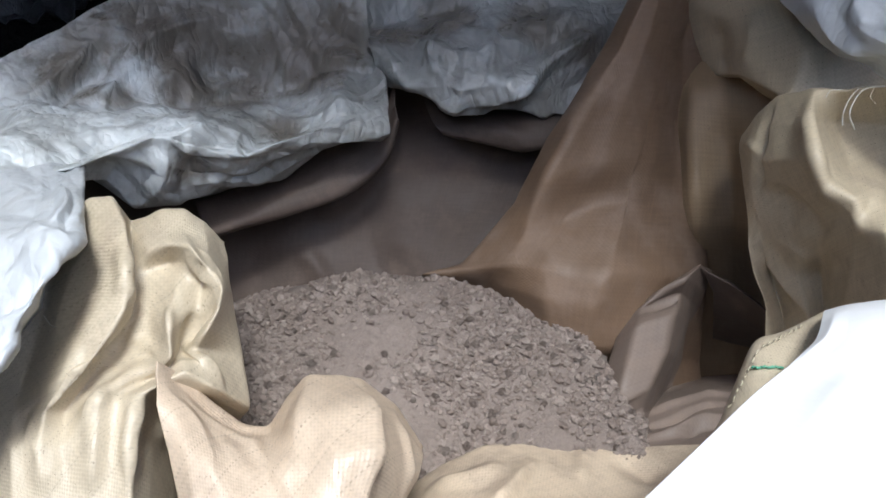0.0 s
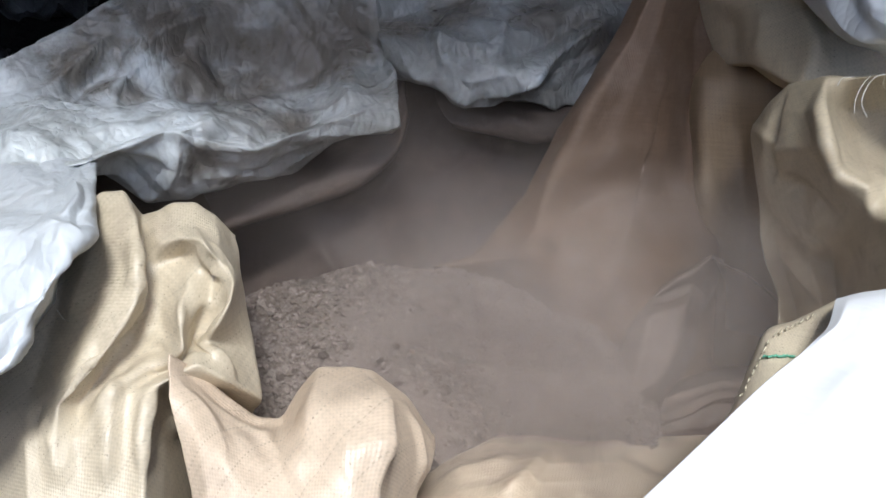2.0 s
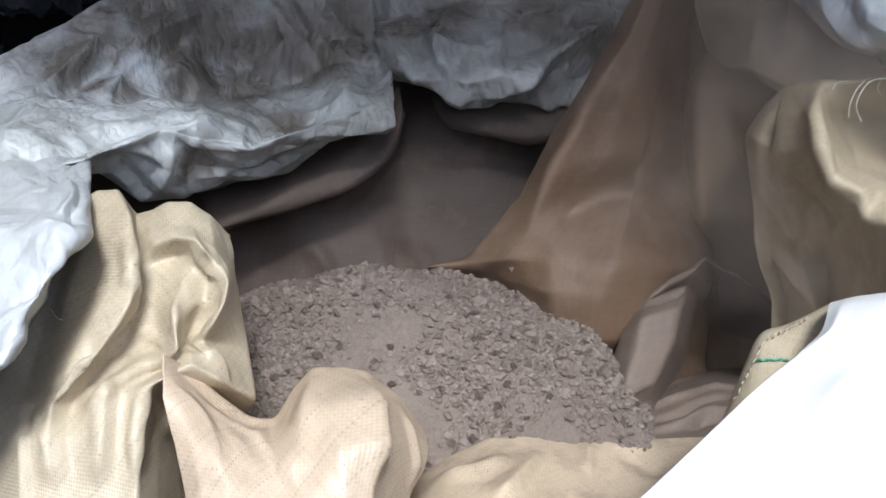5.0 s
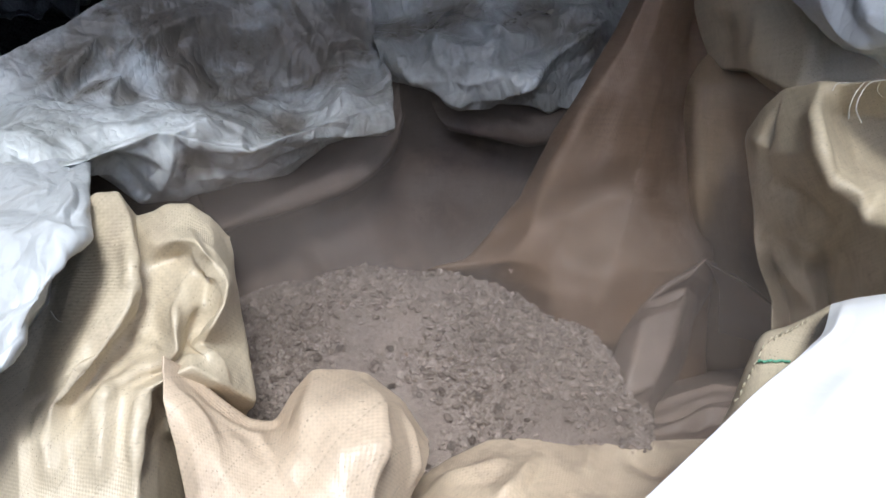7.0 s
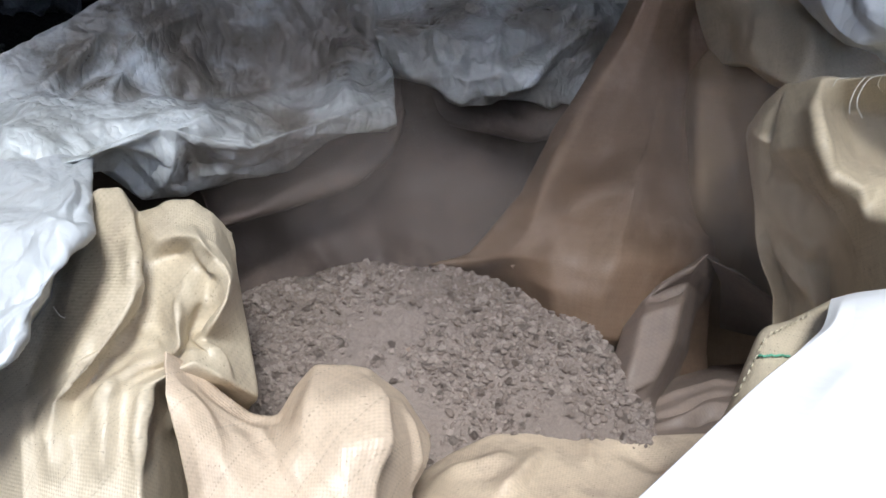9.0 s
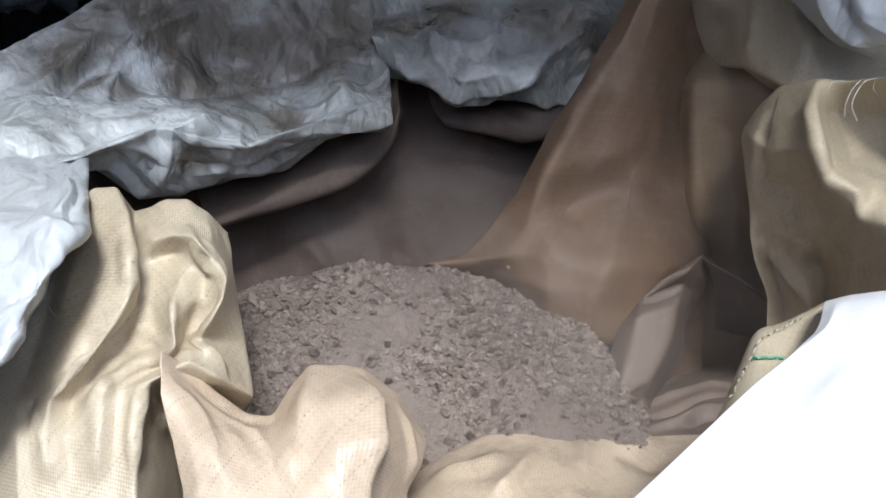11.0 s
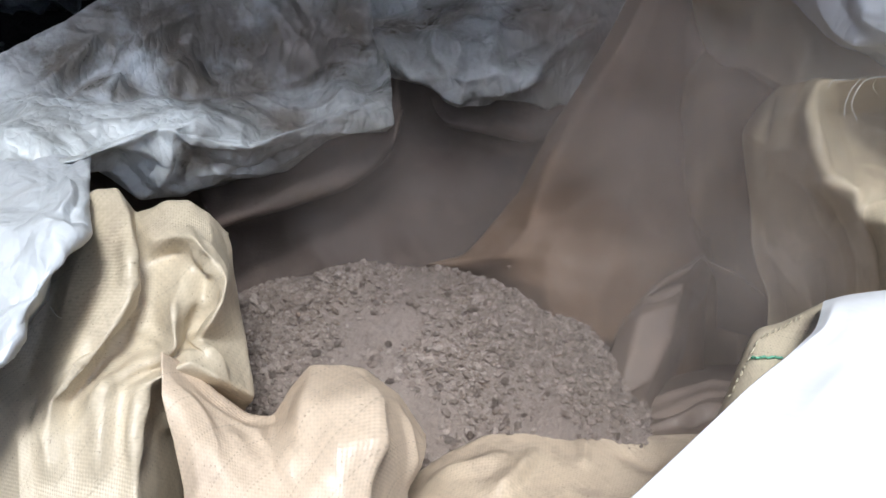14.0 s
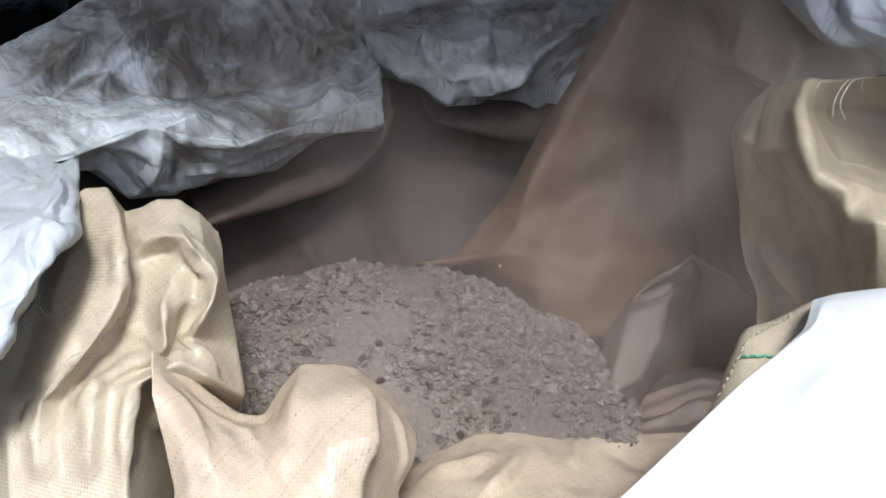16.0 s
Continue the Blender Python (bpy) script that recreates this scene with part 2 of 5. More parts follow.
def folded(points, n):
    """Straight runs from point to point, so that each point stays a fold, in n steps of even length."""
    p = np.array(points, float)
    step = np.linalg.norm(np.diff(p, axis=0), axis=-1)
    step = step.reshape(len(step), -1).mean(1)
    at = np.concatenate([[0], np.cumsum(step)])
    t = np.linspace(0, at[-1], n)
    i = np.clip(np.searchsorted(at, t, side="right") - 1, 0, len(p) - 2)
    f = ((t - at[i]) / (at[i + 1] - at[i])).reshape((n,) + (1,) * (p.ndim - 1))
    return p[i] * (1 - f) + p[i + 1] * f


def soften(g, times):
    for _ in range(times):
        g[1:-1, 1:-1] = 0.4 * g[1:-1, 1:-1] + 0.15 * (g[:-2, 1:-1] + g[2:, 1:-1] + g[1:-1, :-2] + g[1:-1, 2:])
    return g


def normals(g):
    n = np.cross(np.gradient(g, axis=0), np.gradient(g, axis=1))
    return n / np.maximum(np.linalg.norm(n, axis=2, keepdims=True), 1e-9)


def crease(g, nrm, line, left, right, height):
    """Push a fold along a line: one flank as wide as left, the other as right."""
    pts = spline(line, 14)
    best = np.full(g.shape[:2], 9.0)
    push = np.zeros(g.shape[:2])
    for j in range(len(pts) - 1):
        a, d = pts[j], pts[j + 1] - pts[j]
        along = np.clip(((g - a) @ d) / (d @ d), 0, 1)
        off = g - (a + along[..., None] * d)
        dist = np.linalg.norm(off, axis=2)
        side = np.einsum("ijk,ijk->ij", off, np.cross(nrm, d))
        width = np.where(side > 0, left, right)
        run = (j + along) / (len(pts) - 1)
        fade = np.minimum(1, 3.5 * np.minimum(run, 1 - run))
        value = height * fade * np.maximum(0, 1 - dist / (2.0 * width)) ** 1.25
        near = dist < best
        best = np.where(near, dist, best)
        push = np.where(near, value, push)
    return push


def facets(u, v, size, seed):
    """Flat facets that meet in sharp creases, as a crushed sheet keeps them, stretched along one drifting direction."""
    rng = np.random.default_rng(seed)
    a, ph = rng.uniform(0, 3.1), rng.uniform(0, 6.3, 4)
    x, y = u * math.cos(a) + v * math.sin(a), (v * math.cos(a) - u * math.sin(a)) * 0.55
    x, y = x / size, y / size
    x, y = x + 0.45 * np.sin(1.3 * y + ph[0]) + 0.2 * np.sin(2.9 * y + 1.1 * x + ph[1]), y + 0.45 * np.sin(1.1 * x + ph[2]) + 0.2 * np.sin(3.1 * x - y + ph[3])
    skew = (x + y) * 0.366
    x, y = x + skew, y + skew
    i, j = np.floor(x).astype(int), np.floor(y).astype(int)
    f, g = x - i, y - j
    h = rng.uniform(-1, 1, (64, 64))
    h00, h10, h01, h11 = h[i % 64, j % 64], h[(i + 1) % 64, j % 64], h[i % 64, (j + 1) % 64], h[(i + 1) % 64, (j + 1) % 64]
    return np.where(f > g, h00 * (1 - f) + h10 * (f - g) + h11 * g, h00 * (1 - g) + h01 * (g - f) + h11 * f)


def spread(g):
    """Lengths along the cloth and down it, in metres."""
    nv, nu = g.shape[:2]
    across = np.linalg.norm(np.diff(g, axis=1), axis=2).sum(1).mean()
    down = np.linalg.norm(np.diff(g, axis=0), axis=2).sum(0).mean()
    return np.linspace(0, across, nu)[None, :] + np.zeros((nv, 1)), np.linspace(0, down, nv)[:, None] + np.zeros((1, nu))


def blurred(a, width):
    """Running mean along both sides of a grid."""
    for axis in (0, 1):
        b = np.concatenate([np.repeat(a.take([0], axis), width, axis), a, np.repeat(a.take([-1], axis), width, axis)], axis)
        s = np.cumsum(np.concatenate([np.zeros_like(b.take([0], axis)), b], axis), axis)
        n = a.shape[axis]
        a = (s.take(range(2 * width + 1, 2 * width + 1 + n), axis) - s.take(range(0, n), axis)) / (2 * width + 1)
    return a


def cloth(name, sections, creases, mat, parent, nu=150, nv=150, wrinkle=(), label="", thick=0.0012, seed=1, crisp=0, film=False):
    run = folded if crisp else spline
    rows = run(sections, nv)
    g = soften(np.transpose(run(np.transpose(rows, (1, 0, 2)), nu), (1, 0, 2)), crisp)
    nrm = normals(g)
    push = np.zeros(g.shape[:2])
    for line, left, right, height in creases:
        push += crease(g, nrm, line, left, right, height)
    g = g + (blurred(nrm, nu // 20) if film else nrm) * push[..., None]
    g = soften(g, 2)
    u, v = spread(g)
    broad = blurred(nrm, nu // 9)
    broad /= np.maximum(np.linalg.norm(broad, axis=2, keepdims=True), 1e-9)
    for n, (size, height) in enumerate(wrinkle):
        g = g + broad * (facets(u, v, size, seed * 7 + n) * height * 0.5)[..., None]
    g = soften(g, 1 if film else 3)
    k = np.arange(nu * nv).reshape(nv, nu)
    quads = np.stack([k[:-1, :-1], k[1:, :-1], k[1:, 1:], k[:-1, 1:]], -1).reshape(-1, 4)
    me = bpy.data.meshes.new(name)
    me.from_pydata(g.reshape(-1, 3).tolist(), [], quads.tolist())
    uv = me.uv_layers.new(name="UVMap")
    flat = np.stack([u.ravel(), v.ravel()], -1)[quads.ravel()]
    uv.data.foreach_set("uv", flat.ravel())
    me.polygons.foreach_set("use_smooth", [True] * len(me.polygons))
    me.materials.append(mat)
    ob = new(name, me)
    ob.parent = parent
    if parent:
        ob.matrix_parent_inverse = Matrix.Translation(parent.location).inverted()
    s = ob.modifiers.new("thickness", "SOLIDIFY")
    s.thickness, s.offset = thick, -1
    return tagged(ob, label)

# sheet left: sections from its upper edge down, then its creases
sheet_left_sections = []
sheet_left_sections.append([(-0.520, 0.897, 0.727), (-0.445, 0.938, 0.752), (-0.396, 0.972, 0.766), (-0.354, 1.018, 0.781), (-0.236, 1.088, 0.831), (-0.089, 1.105, 0.839)])
sheet_left_sections.append([(-0.520, 0.886, 0.711), (-0.437, 0.925, 0.733), (-0.377, 0.970, 0.747), (-0.309, 1.017, 0.762), (-0.209, 1.073, 0.774), (-0.084, 1.062, 0.758)])
sheet_left_sections.append([(-0.515, 0.868, 0.702), (-0.421, 0.904, 0.720), (-0.355, 0.955, 0.715), (-0.283, 1.004, 0.716), (-0.192, 1.051, 0.723), (-0.082, 1.045, 0.732)])
sheet_left_sections.append([(-0.509, 0.854, 0.700), (-0.397, 0.877, 0.724), (-0.338, 0.925, 0.698), (-0.270, 0.971, 0.676), (-0.179, 1.019, 0.676), (-0.072, 1.033, 0.714)])
sheet_left_sections.append([(-0.456, 0.756, 0.732), (-0.387, 0.777, 0.746), (-0.322, 0.817, 0.734), (-0.250, 0.872, 0.708), (-0.166, 0.918, 0.669), (-0.061, 0.999, 0.699)])
sheet_left_sections.append([(-0.430, 0.698, 0.736), (-0.365, 0.710, 0.736), (-0.316, 0.743, 0.731), (-0.266, 0.821, 0.721), (-0.197, 0.864, 0.679), (-0.057, 0.965, 0.685)])
sheet_left_sections.append([(-0.461, 0.741, 0.693), (-0.396, 0.766, 0.695), (-0.343, 0.792, 0.696), (-0.262, 0.830, 0.673), (-0.193, 0.887, 0.642), (-0.063, 0.952, 0.667)])
sheet_left_sections.append([(-0.504, 0.800, 0.637), (-0.427, 0.824, 0.654), (-0.357, 0.831, 0.666), (-0.264, 0.855, 0.629), (-0.189, 0.922, 0.622), (-0.074, 0.976, 0.647)])
sheet_left_sections.append([(-0.557, 0.887, 0.588), (-0.467, 0.904, 0.613), (-0.390, 0.912, 0.624), (-0.290, 0.945, 0.585), (-0.203, 0.996, 0.588), (-0.084, 1.036, 0.629)])
sheet_left_creases = []
sheet_left_creases.append(([(-0.419, 0.893, 0.719), (-0.389, 0.951, 0.733), (-0.354, 0.990, 0.756)], 0.0083, 0.0059, 0.0130))
sheet_left_creases.append(([(-0.367, 0.963, 0.730), (-0.331, 0.986, 0.730), (-0.294, 1.025, 0.762)], 0.0085, 0.0061, 0.0104))
sheet_left_creases.append(([(-0.317, 0.998, 0.737), (-0.281, 1.026, 0.750), (-0.225, 1.057, 0.750)], 0.0100, 0.0056, 0.0130))
sheet_left_creases.append(([(-0.340, 0.938, 0.697), (-0.343, 0.959, 0.711)], 0.0236, 0.0047, 0.0182))
sheet_left_creases.append(([(-0.323, 0.985, 0.723), (-0.278, 0.991, 0.690), (-0.269, 0.958, 0.677)], 0.0144, 0.0084, 0.0117))
sheet_left_creases.append(([(-0.230, 1.023, 0.696), (-0.194, 0.969, 0.669), (-0.133, 0.945, 0.674), (-0.072, 0.969, 0.690)], 0.0120, 0.0060, 0.0117))
sheet_left_creases.append(([(-0.139, 1.024, 0.687), (-0.110, 1.034, 0.703), (-0.073, 1.034, 0.715)], 0.0100, 0.0062, 0.0104))
sheet_left_creases.append(([(-0.107, 0.927, 0.679), (-0.104, 0.968, 0.684), (-0.115, 1.042, 0.713)], 0.0088, 0.0063, 0.0078))
sheet_left_creases.append(([(-0.318, 0.741, 0.731), (-0.294, 0.778, 0.728), (-0.267, 0.819, 0.721)], 0.0073, 0.0042, 0.0104))
sheet_left_creases.append(([(-0.247, 0.855, 0.712), (-0.238, 0.840, 0.699), (-0.199, 0.863, 0.678), (-0.150, 0.897, 0.673)], 0.0057, 0.0040, 0.0104))
sheet_left_creases.append(([(-0.347, 0.804, 0.740), (-0.308, 0.771, 0.735), (-0.280, 0.802, 0.725)], 0.0072, 0.0051, 0.0091))
sheet_left_creases.append(([(-0.368, 0.754, 0.746), (-0.341, 0.751, 0.742), (-0.325, 0.737, 0.735)], 0.0077, 0.0057, 0.0078))
sheet_left_creases.append(([(-0.296, 0.779, 0.723), (-0.278, 0.811, 0.701), (-0.269, 0.825, 0.678)], 0.0075, 0.0065, 0.0078))
sheet_left_creases.append(([(-0.278, 0.991, 0.690), (-0.241, 1.019, 0.700), (-0.183, 1.031, 0.683)], 0.0253, 0.0127, -0.0182))
sheet_left_creases.append(([(-0.410, 0.877, 0.724), (-0.388, 0.928, 0.737), (-0.362, 0.974, 0.752)], 0.0060, 0.0100, 0.0140))
sheet_left_creases.append(([(-0.397, 0.875, 0.722), (-0.379, 0.940, 0.719), (-0.339, 0.984, 0.731)], 0.0080, 0.0060, -0.0120))
sheet_left_creases.append(([(-0.337, 0.909, 0.709), (-0.339, 0.949, 0.715), (-0.321, 0.990, 0.722)], 0.0100, 0.0040, 0.0140))
sheet_left_creases.append(([(-0.329, 0.907, 0.706), (-0.312, 0.971, 0.712), (-0.278, 1.026, 0.740)], 0.0060, 0.0080, -0.0100))
sheet_left_creases.append(([(-0.273, 0.797, 0.723), (-0.266, 0.821, 0.723), (-0.245, 0.850, 0.693), (-0.198, 0.869, 0.678), (-0.149, 0.914, 0.663)], 0.0160, 0.0050, 0.0080))
sheet_left_creases.append(([(-0.261, 0.830, 0.682), (-0.241, 0.855, 0.692), (-0.252, 0.861, 0.638)], 0.0060, 0.0060, 0.0050))
sheet_left_creases.append(([(-0.259, 0.949, 0.680), (-0.244, 0.878, 0.699), (-0.243, 0.855, 0.692)], 0.0060, 0.0080, 0.0070))
sheet_left_creases.append(([(-0.185, 0.929, 0.668), (-0.215, 0.937, 0.679), (-0.253, 0.951, 0.682)], 0.0060, 0.0060, 0.0080))
sheet_left_creases.append(([(-0.217, 0.981, 0.674), (-0.188, 0.982, 0.656), (-0.136, 0.961, 0.662), (-0.088, 0.964, 0.666)], 0.0060, 0.0040, 0.0090))
sheet_left_creases.append(([(-0.209, 1.014, 0.686), (-0.163, 0.991, 0.669), (-0.114, 0.997, 0.680), (-0.090, 1.024, 0.701)], 0.0080, 0.0060, -0.0100))
sheet_left_creases.append(([(-0.115, 1.031, 0.711), (-0.090, 1.028, 0.706), (-0.076, 1.035, 0.718)], 0.0050, 0.0060, 0.0100))
sheet_left_creases.append(([(-0.077, 1.033, 0.714), (-0.064, 0.995, 0.694), (-0.070, 0.951, 0.665)], 0.0060, 0.0040, 0.0080))
sheet_left_creases.append(([(-0.390, 0.811, 0.742), (-0.344, 0.805, 0.734), (-0.305, 0.824, 0.727), (-0.271, 0.831, 0.719)], 0.0120, 0.0100, 0.0060))
sheet_left_creases.append(([(-0.364, 0.734, 0.736), (-0.339, 0.756, 0.732), (-0.302, 0.782, 0.735)], 0.0080, 0.0120, -0.0070))
sheet_left_creases.append(([(-0.302, 0.773, 0.723), (-0.283, 0.797, 0.723), (-0.271, 0.817, 0.725)], 0.0040, 0.0060, 0.0060))

# sheet back: sections from its upper edge down, then its creases
sheet_back_sections = []
sheet_back_sections.append([(-0.094, 1.158, 0.811), (-0.029, 1.162, 0.816), (0.043, 1.162, 0.816), (0.102, 1.162, 0.816), (0.167, 1.162, 0.816), (0.259, 1.158, 0.811)])
sheet_back_sections.append([(-0.089, 1.081, 0.731), (-0.028, 1.094, 0.733), (0.036, 1.098, 0.738), (0.095, 1.099, 0.741), (0.153, 1.105, 0.749), (0.232, 1.118, 0.751)])
sheet_back_sections.append([(-0.081, 1.036, 0.719), (-0.028, 1.044, 0.713), (0.028, 1.023, 0.718), (0.085, 1.036, 0.719), (0.150, 1.060, 0.719), (0.218, 1.090, 0.728)])
sheet_back_sections.append([(-0.066, 1.028, 0.689), (-0.024, 1.005, 0.691), (0.022, 0.973, 0.697), (0.071, 0.999, 0.699), (0.136, 1.032, 0.694), (0.200, 1.059, 0.700)])
sheet_back_sections.append([(-0.060, 1.041, 0.672), (-0.018, 1.015, 0.670), (0.013, 0.988, 0.666), (0.054, 1.002, 0.668), (0.112, 1.014, 0.650), (0.179, 1.037, 0.648)])
sheet_back_sections.append([(-0.057, 1.097, 0.649), (-0.016, 1.092, 0.641), (0.017, 1.075, 0.634), (0.064, 1.078, 0.637), (0.120, 1.090, 0.621), (0.188, 1.096, 0.629)])
sheet_back_creases = []
sheet_back_creases.append(([(-0.083, 1.059, 0.722), (-0.037, 1.014, 0.693), (-0.000, 0.984, 0.677)], 0.0098, 0.0061, 0.0130))
sheet_back_creases.append(([(0.020, 0.975, 0.677), (0.057, 0.990, 0.689), (0.133, 1.040, 0.708), (0.198, 1.090, 0.732)], 0.0090, 0.0065, 0.0156))
sheet_back_creases.append(([(0.011, 1.077, 0.726), (0.053, 1.035, 0.721), (0.103, 1.034, 0.715)], 0.0063, 0.0050, 0.0091))
sheet_back_creases.append(([(0.046, 0.983, 0.689), (0.107, 1.014, 0.686), (0.174, 1.048, 0.696)], 0.0077, 0.0064, 0.0104))
sheet_back_creases.append(([(0.022, 0.973, 0.697), (-0.009, 1.012, 0.704), (-0.014, 1.069, 0.720)], 0.0090, 0.0077, 0.0078))
sheet_back_creases.append(([(0.040, 0.978, 0.696), (0.049, 0.997, 0.709), (0.059, 1.056, 0.725)], 0.0088, 0.0076, 0.0078))
sheet_back_creases.append(([(0.109, 1.035, 0.714), (0.132, 1.061, 0.723), (0.147, 1.089, 0.737)], 0.0090, 0.0052, 0.0078))
sheet_back_creases.append(([(-0.059, 1.033, 0.697), (-0.015, 0.999, 0.682), (0.028, 0.981, 0.674)], 0.0080, 0.0050, 0.0100))
sheet_back_creases.append(([(0.137, 1.025, 0.667), (0.072, 1.004, 0.690), (0.028, 0.983, 0.676)], 0.0060, 0.0080, 0.0120))
sheet_back_creases.append(([(0.190, 1.074, 0.721), (0.111, 1.037, 0.702), (0.059, 0.992, 0.689)], 0.0080, 0.0060, 0.0120))
sheet_back_creases.append(([(0.177, 1.056, 0.694), (0.124, 1.031, 0.685), (0.072, 0.996, 0.677)], 0.0050, 0.0070, -0.0100))
sheet_back_creases.append(([(-0.053, 1.071, 0.735), (-0.021, 1.044, 0.713), (0.028, 1.009, 0.714), (0.060, 1.038, 0.722)], 0.0100, 0.0060, 0.0100))
sheet_back_creases.append(([(0.036, 1.084, 0.737), (0.054, 1.035, 0.717), (0.046, 0.986, 0.698)], 0.0060, 0.0080, 0.0080))
sheet_back_creases.append(([(0.087, 1.064, 0.725), (0.132, 1.075, 0.723), (0.192, 1.098, 0.738)], 0.0060, 0.0080, 0.0100))

# back panel: sections from its upper edge down, then its creases
back_panel_sections = []
back_panel_sections.append([(-0.502, 1.124, 0.635), (-0.155, 1.144, 0.664), (-0.017, 1.147, 0.669), (0.150, 1.147, 0.669), (0.323, 1.151, 0.675)])
back_panel_sections.append([(-0.469, 0.996, 0.588), (-0.166, 1.056, 0.570), (-0.030, 1.069, 0.571), (0.121, 1.073, 0.576), (0.309, 1.085, 0.577)])
back_panel_sections.append([(-0.481, 0.978, 0.507), (-0.166, 1.010, 0.502), (-0.044, 1.010, 0.502), (0.079, 1.010, 0.502), (0.288, 1.027, 0.491)])
back_panel_sections.append([(-0.502, 0.965, 0.399), (-0.166, 0.961, 0.429), (-0.057, 0.957, 0.440), (0.051, 0.957, 0.440), (0.254, 0.965, 0.399)])
back_panel_sections.append([(-0.502, 0.919, 0.331), (-0.164, 0.896, 0.368), (-0.055, 0.877, 0.394), (0.076, 0.877, 0.394), (0.245, 0.889, 0.357)])
back_panel_creases = []
back_panel_creases.append(([(-0.150, 1.015, 0.507), (-0.098, 1.043, 0.540), (-0.059, 1.081, 0.587)], 0.0413, 0.0083, 0.0220))
back_panel_creases.append(([(-0.135, 0.970, 0.443), (-0.169, 1.001, 0.487)], 0.0109, 0.0055, 0.0140))
back_panel_creases.append(([(-0.005, 1.084, 0.588), (0.069, 1.066, 0.569), (0.105, 1.067, 0.570)], 0.0096, 0.0041, 0.0140))
back_panel_creases.append(([(-0.056, 0.975, 0.458), (-0.041, 1.009, 0.501), (-0.058, 1.054, 0.553)], 0.0343, 0.0343, 0.0100))
back_panel_creases.append(([(-0.230, 0.970, 0.436), (-0.228, 1.000, 0.494), (-0.239, 1.035, 0.564)], 0.0337, 0.0202, -0.0120))

# side panel: sections from its upper edge down, then its creases
side_panel_sections = []
side_panel_sections.append([(0.260, 1.094, 0.805), (0.206, 0.985, 0.839), (0.213, 0.963, 0.846), (0.227, 0.967, 0.845), (0.249, 0.994, 0.836), (0.269, 1.034, 0.824), (0.288, 1.054, 0.817)])
side_panel_sections.append([(0.210, 1.045, 0.732), (0.170, 0.941, 0.774), (0.180, 0.917, 0.783), (0.202, 0.923, 0.781), (0.229, 0.955, 0.768), (0.256, 0.993, 0.753), (0.284, 1.007, 0.747)])
side_panel_sections.append([(0.160, 1.000, 0.665), (0.128, 0.901, 0.713), (0.141, 0.877, 0.724), (0.174, 0.882, 0.719), (0.210, 0.901, 0.706), (0.247, 0.946, 0.684), (0.281, 0.960, 0.678)])
side_panel_sections.append([(0.116, 0.961, 0.608), (0.087, 0.874, 0.657), (0.105, 0.848, 0.672), (0.153, 0.852, 0.670), (0.196, 0.861, 0.665), (0.243, 0.909, 0.637), (0.281, 0.926, 0.628)])
side_panel_sections.append([(0.094, 0.942, 0.579), (0.068, 0.856, 0.631), (0.091, 0.830, 0.646), (0.148, 0.842, 0.643), (0.191, 0.847, 0.644), (0.237, 0.884, 0.618), (0.281, 0.908, 0.600)])
side_panel_sections.append([(0.060, 0.921, 0.548), (0.040, 0.840, 0.601), (0.078, 0.812, 0.616), (0.119, 0.812, 0.616), (0.170, 0.805, 0.618), (0.230, 0.841, 0.590), (0.281, 0.879, 0.558)])
side_panel_sections.append([(0.029, 0.904, 0.522), (0.015, 0.823, 0.576), (0.053, 0.798, 0.590), (0.097, 0.789, 0.599), (0.158, 0.782, 0.597), (0.220, 0.805, 0.574), (0.281, 0.859, 0.528)])
side_panel_sections.append([(0.004, 0.891, 0.521), (-0.026, 0.815, 0.570), (0.042, 0.814, 0.560), (0.097, 0.768, 0.575), (0.144, 0.761, 0.569), (0.195, 0.779, 0.552), (0.280, 0.853, 0.483)])
side_panel_sections.append([(-0.009, 0.888, 0.499), (-0.017, 0.841, 0.537), (0.044, 0.830, 0.520), (0.100, 0.760, 0.545), (0.143, 0.749, 0.531), (0.182, 0.761, 0.516), (0.290, 0.858, 0.419)])
side_panel_sections.append([(-0.009, 0.888, 0.464), (-0.002, 0.868, 0.487), (0.046, 0.852, 0.464), (0.109, 0.800, 0.476), (0.150, 0.784, 0.470), (0.191, 0.776, 0.458), (0.298, 0.859, 0.367)])
side_panel_creases = []
side_panel_creases.append(([(0.092, 0.809, 0.611), (0.111, 0.818, 0.624), (0.137, 0.835, 0.635), (0.168, 0.845, 0.641), (0.206, 0.849, 0.638), (0.255, 0.888, 0.607)], 0.0200, 0.0400, -0.0170))
side_panel_creases.append(([(0.180, 0.847, 0.644), (0.211, 0.877, 0.680), (0.228, 0.928, 0.737)], 0.0160, 0.0100, -0.0060))
side_panel_creases.append(([(0.099, 0.789, 0.599), (0.111, 0.808, 0.613), (0.114, 0.823, 0.626)], 0.0100, 0.0120, 0.0040))
side_panel_creases.append(([(0.123, 0.775, 0.588), (0.166, 0.778, 0.592), (0.223, 0.818, 0.592)], 0.0200, 0.0200, 0.0060))
side_panel_creases.append(([(0.152, 0.906, 0.765), (0.119, 0.860, 0.696), (0.067, 0.812, 0.616)], 0.0140, 0.0160, 0.0060))

# tucked fold: sections from its upper edge down, then its creases
tucked_fold_sections = []
tucked_fold_sections.append([(0.236, 0.851, 0.534), (0.249, 0.817, 0.573), (0.255, 0.808, 0.586), (0.275, 0.834, 0.562), (0.291, 0.929, 0.453)])
tucked_fold_sections.append([(0.191, 0.796, 0.542), (0.210, 0.784, 0.574), (0.237, 0.787, 0.585), (0.270, 0.830, 0.538), (0.301, 0.946, 0.406)])
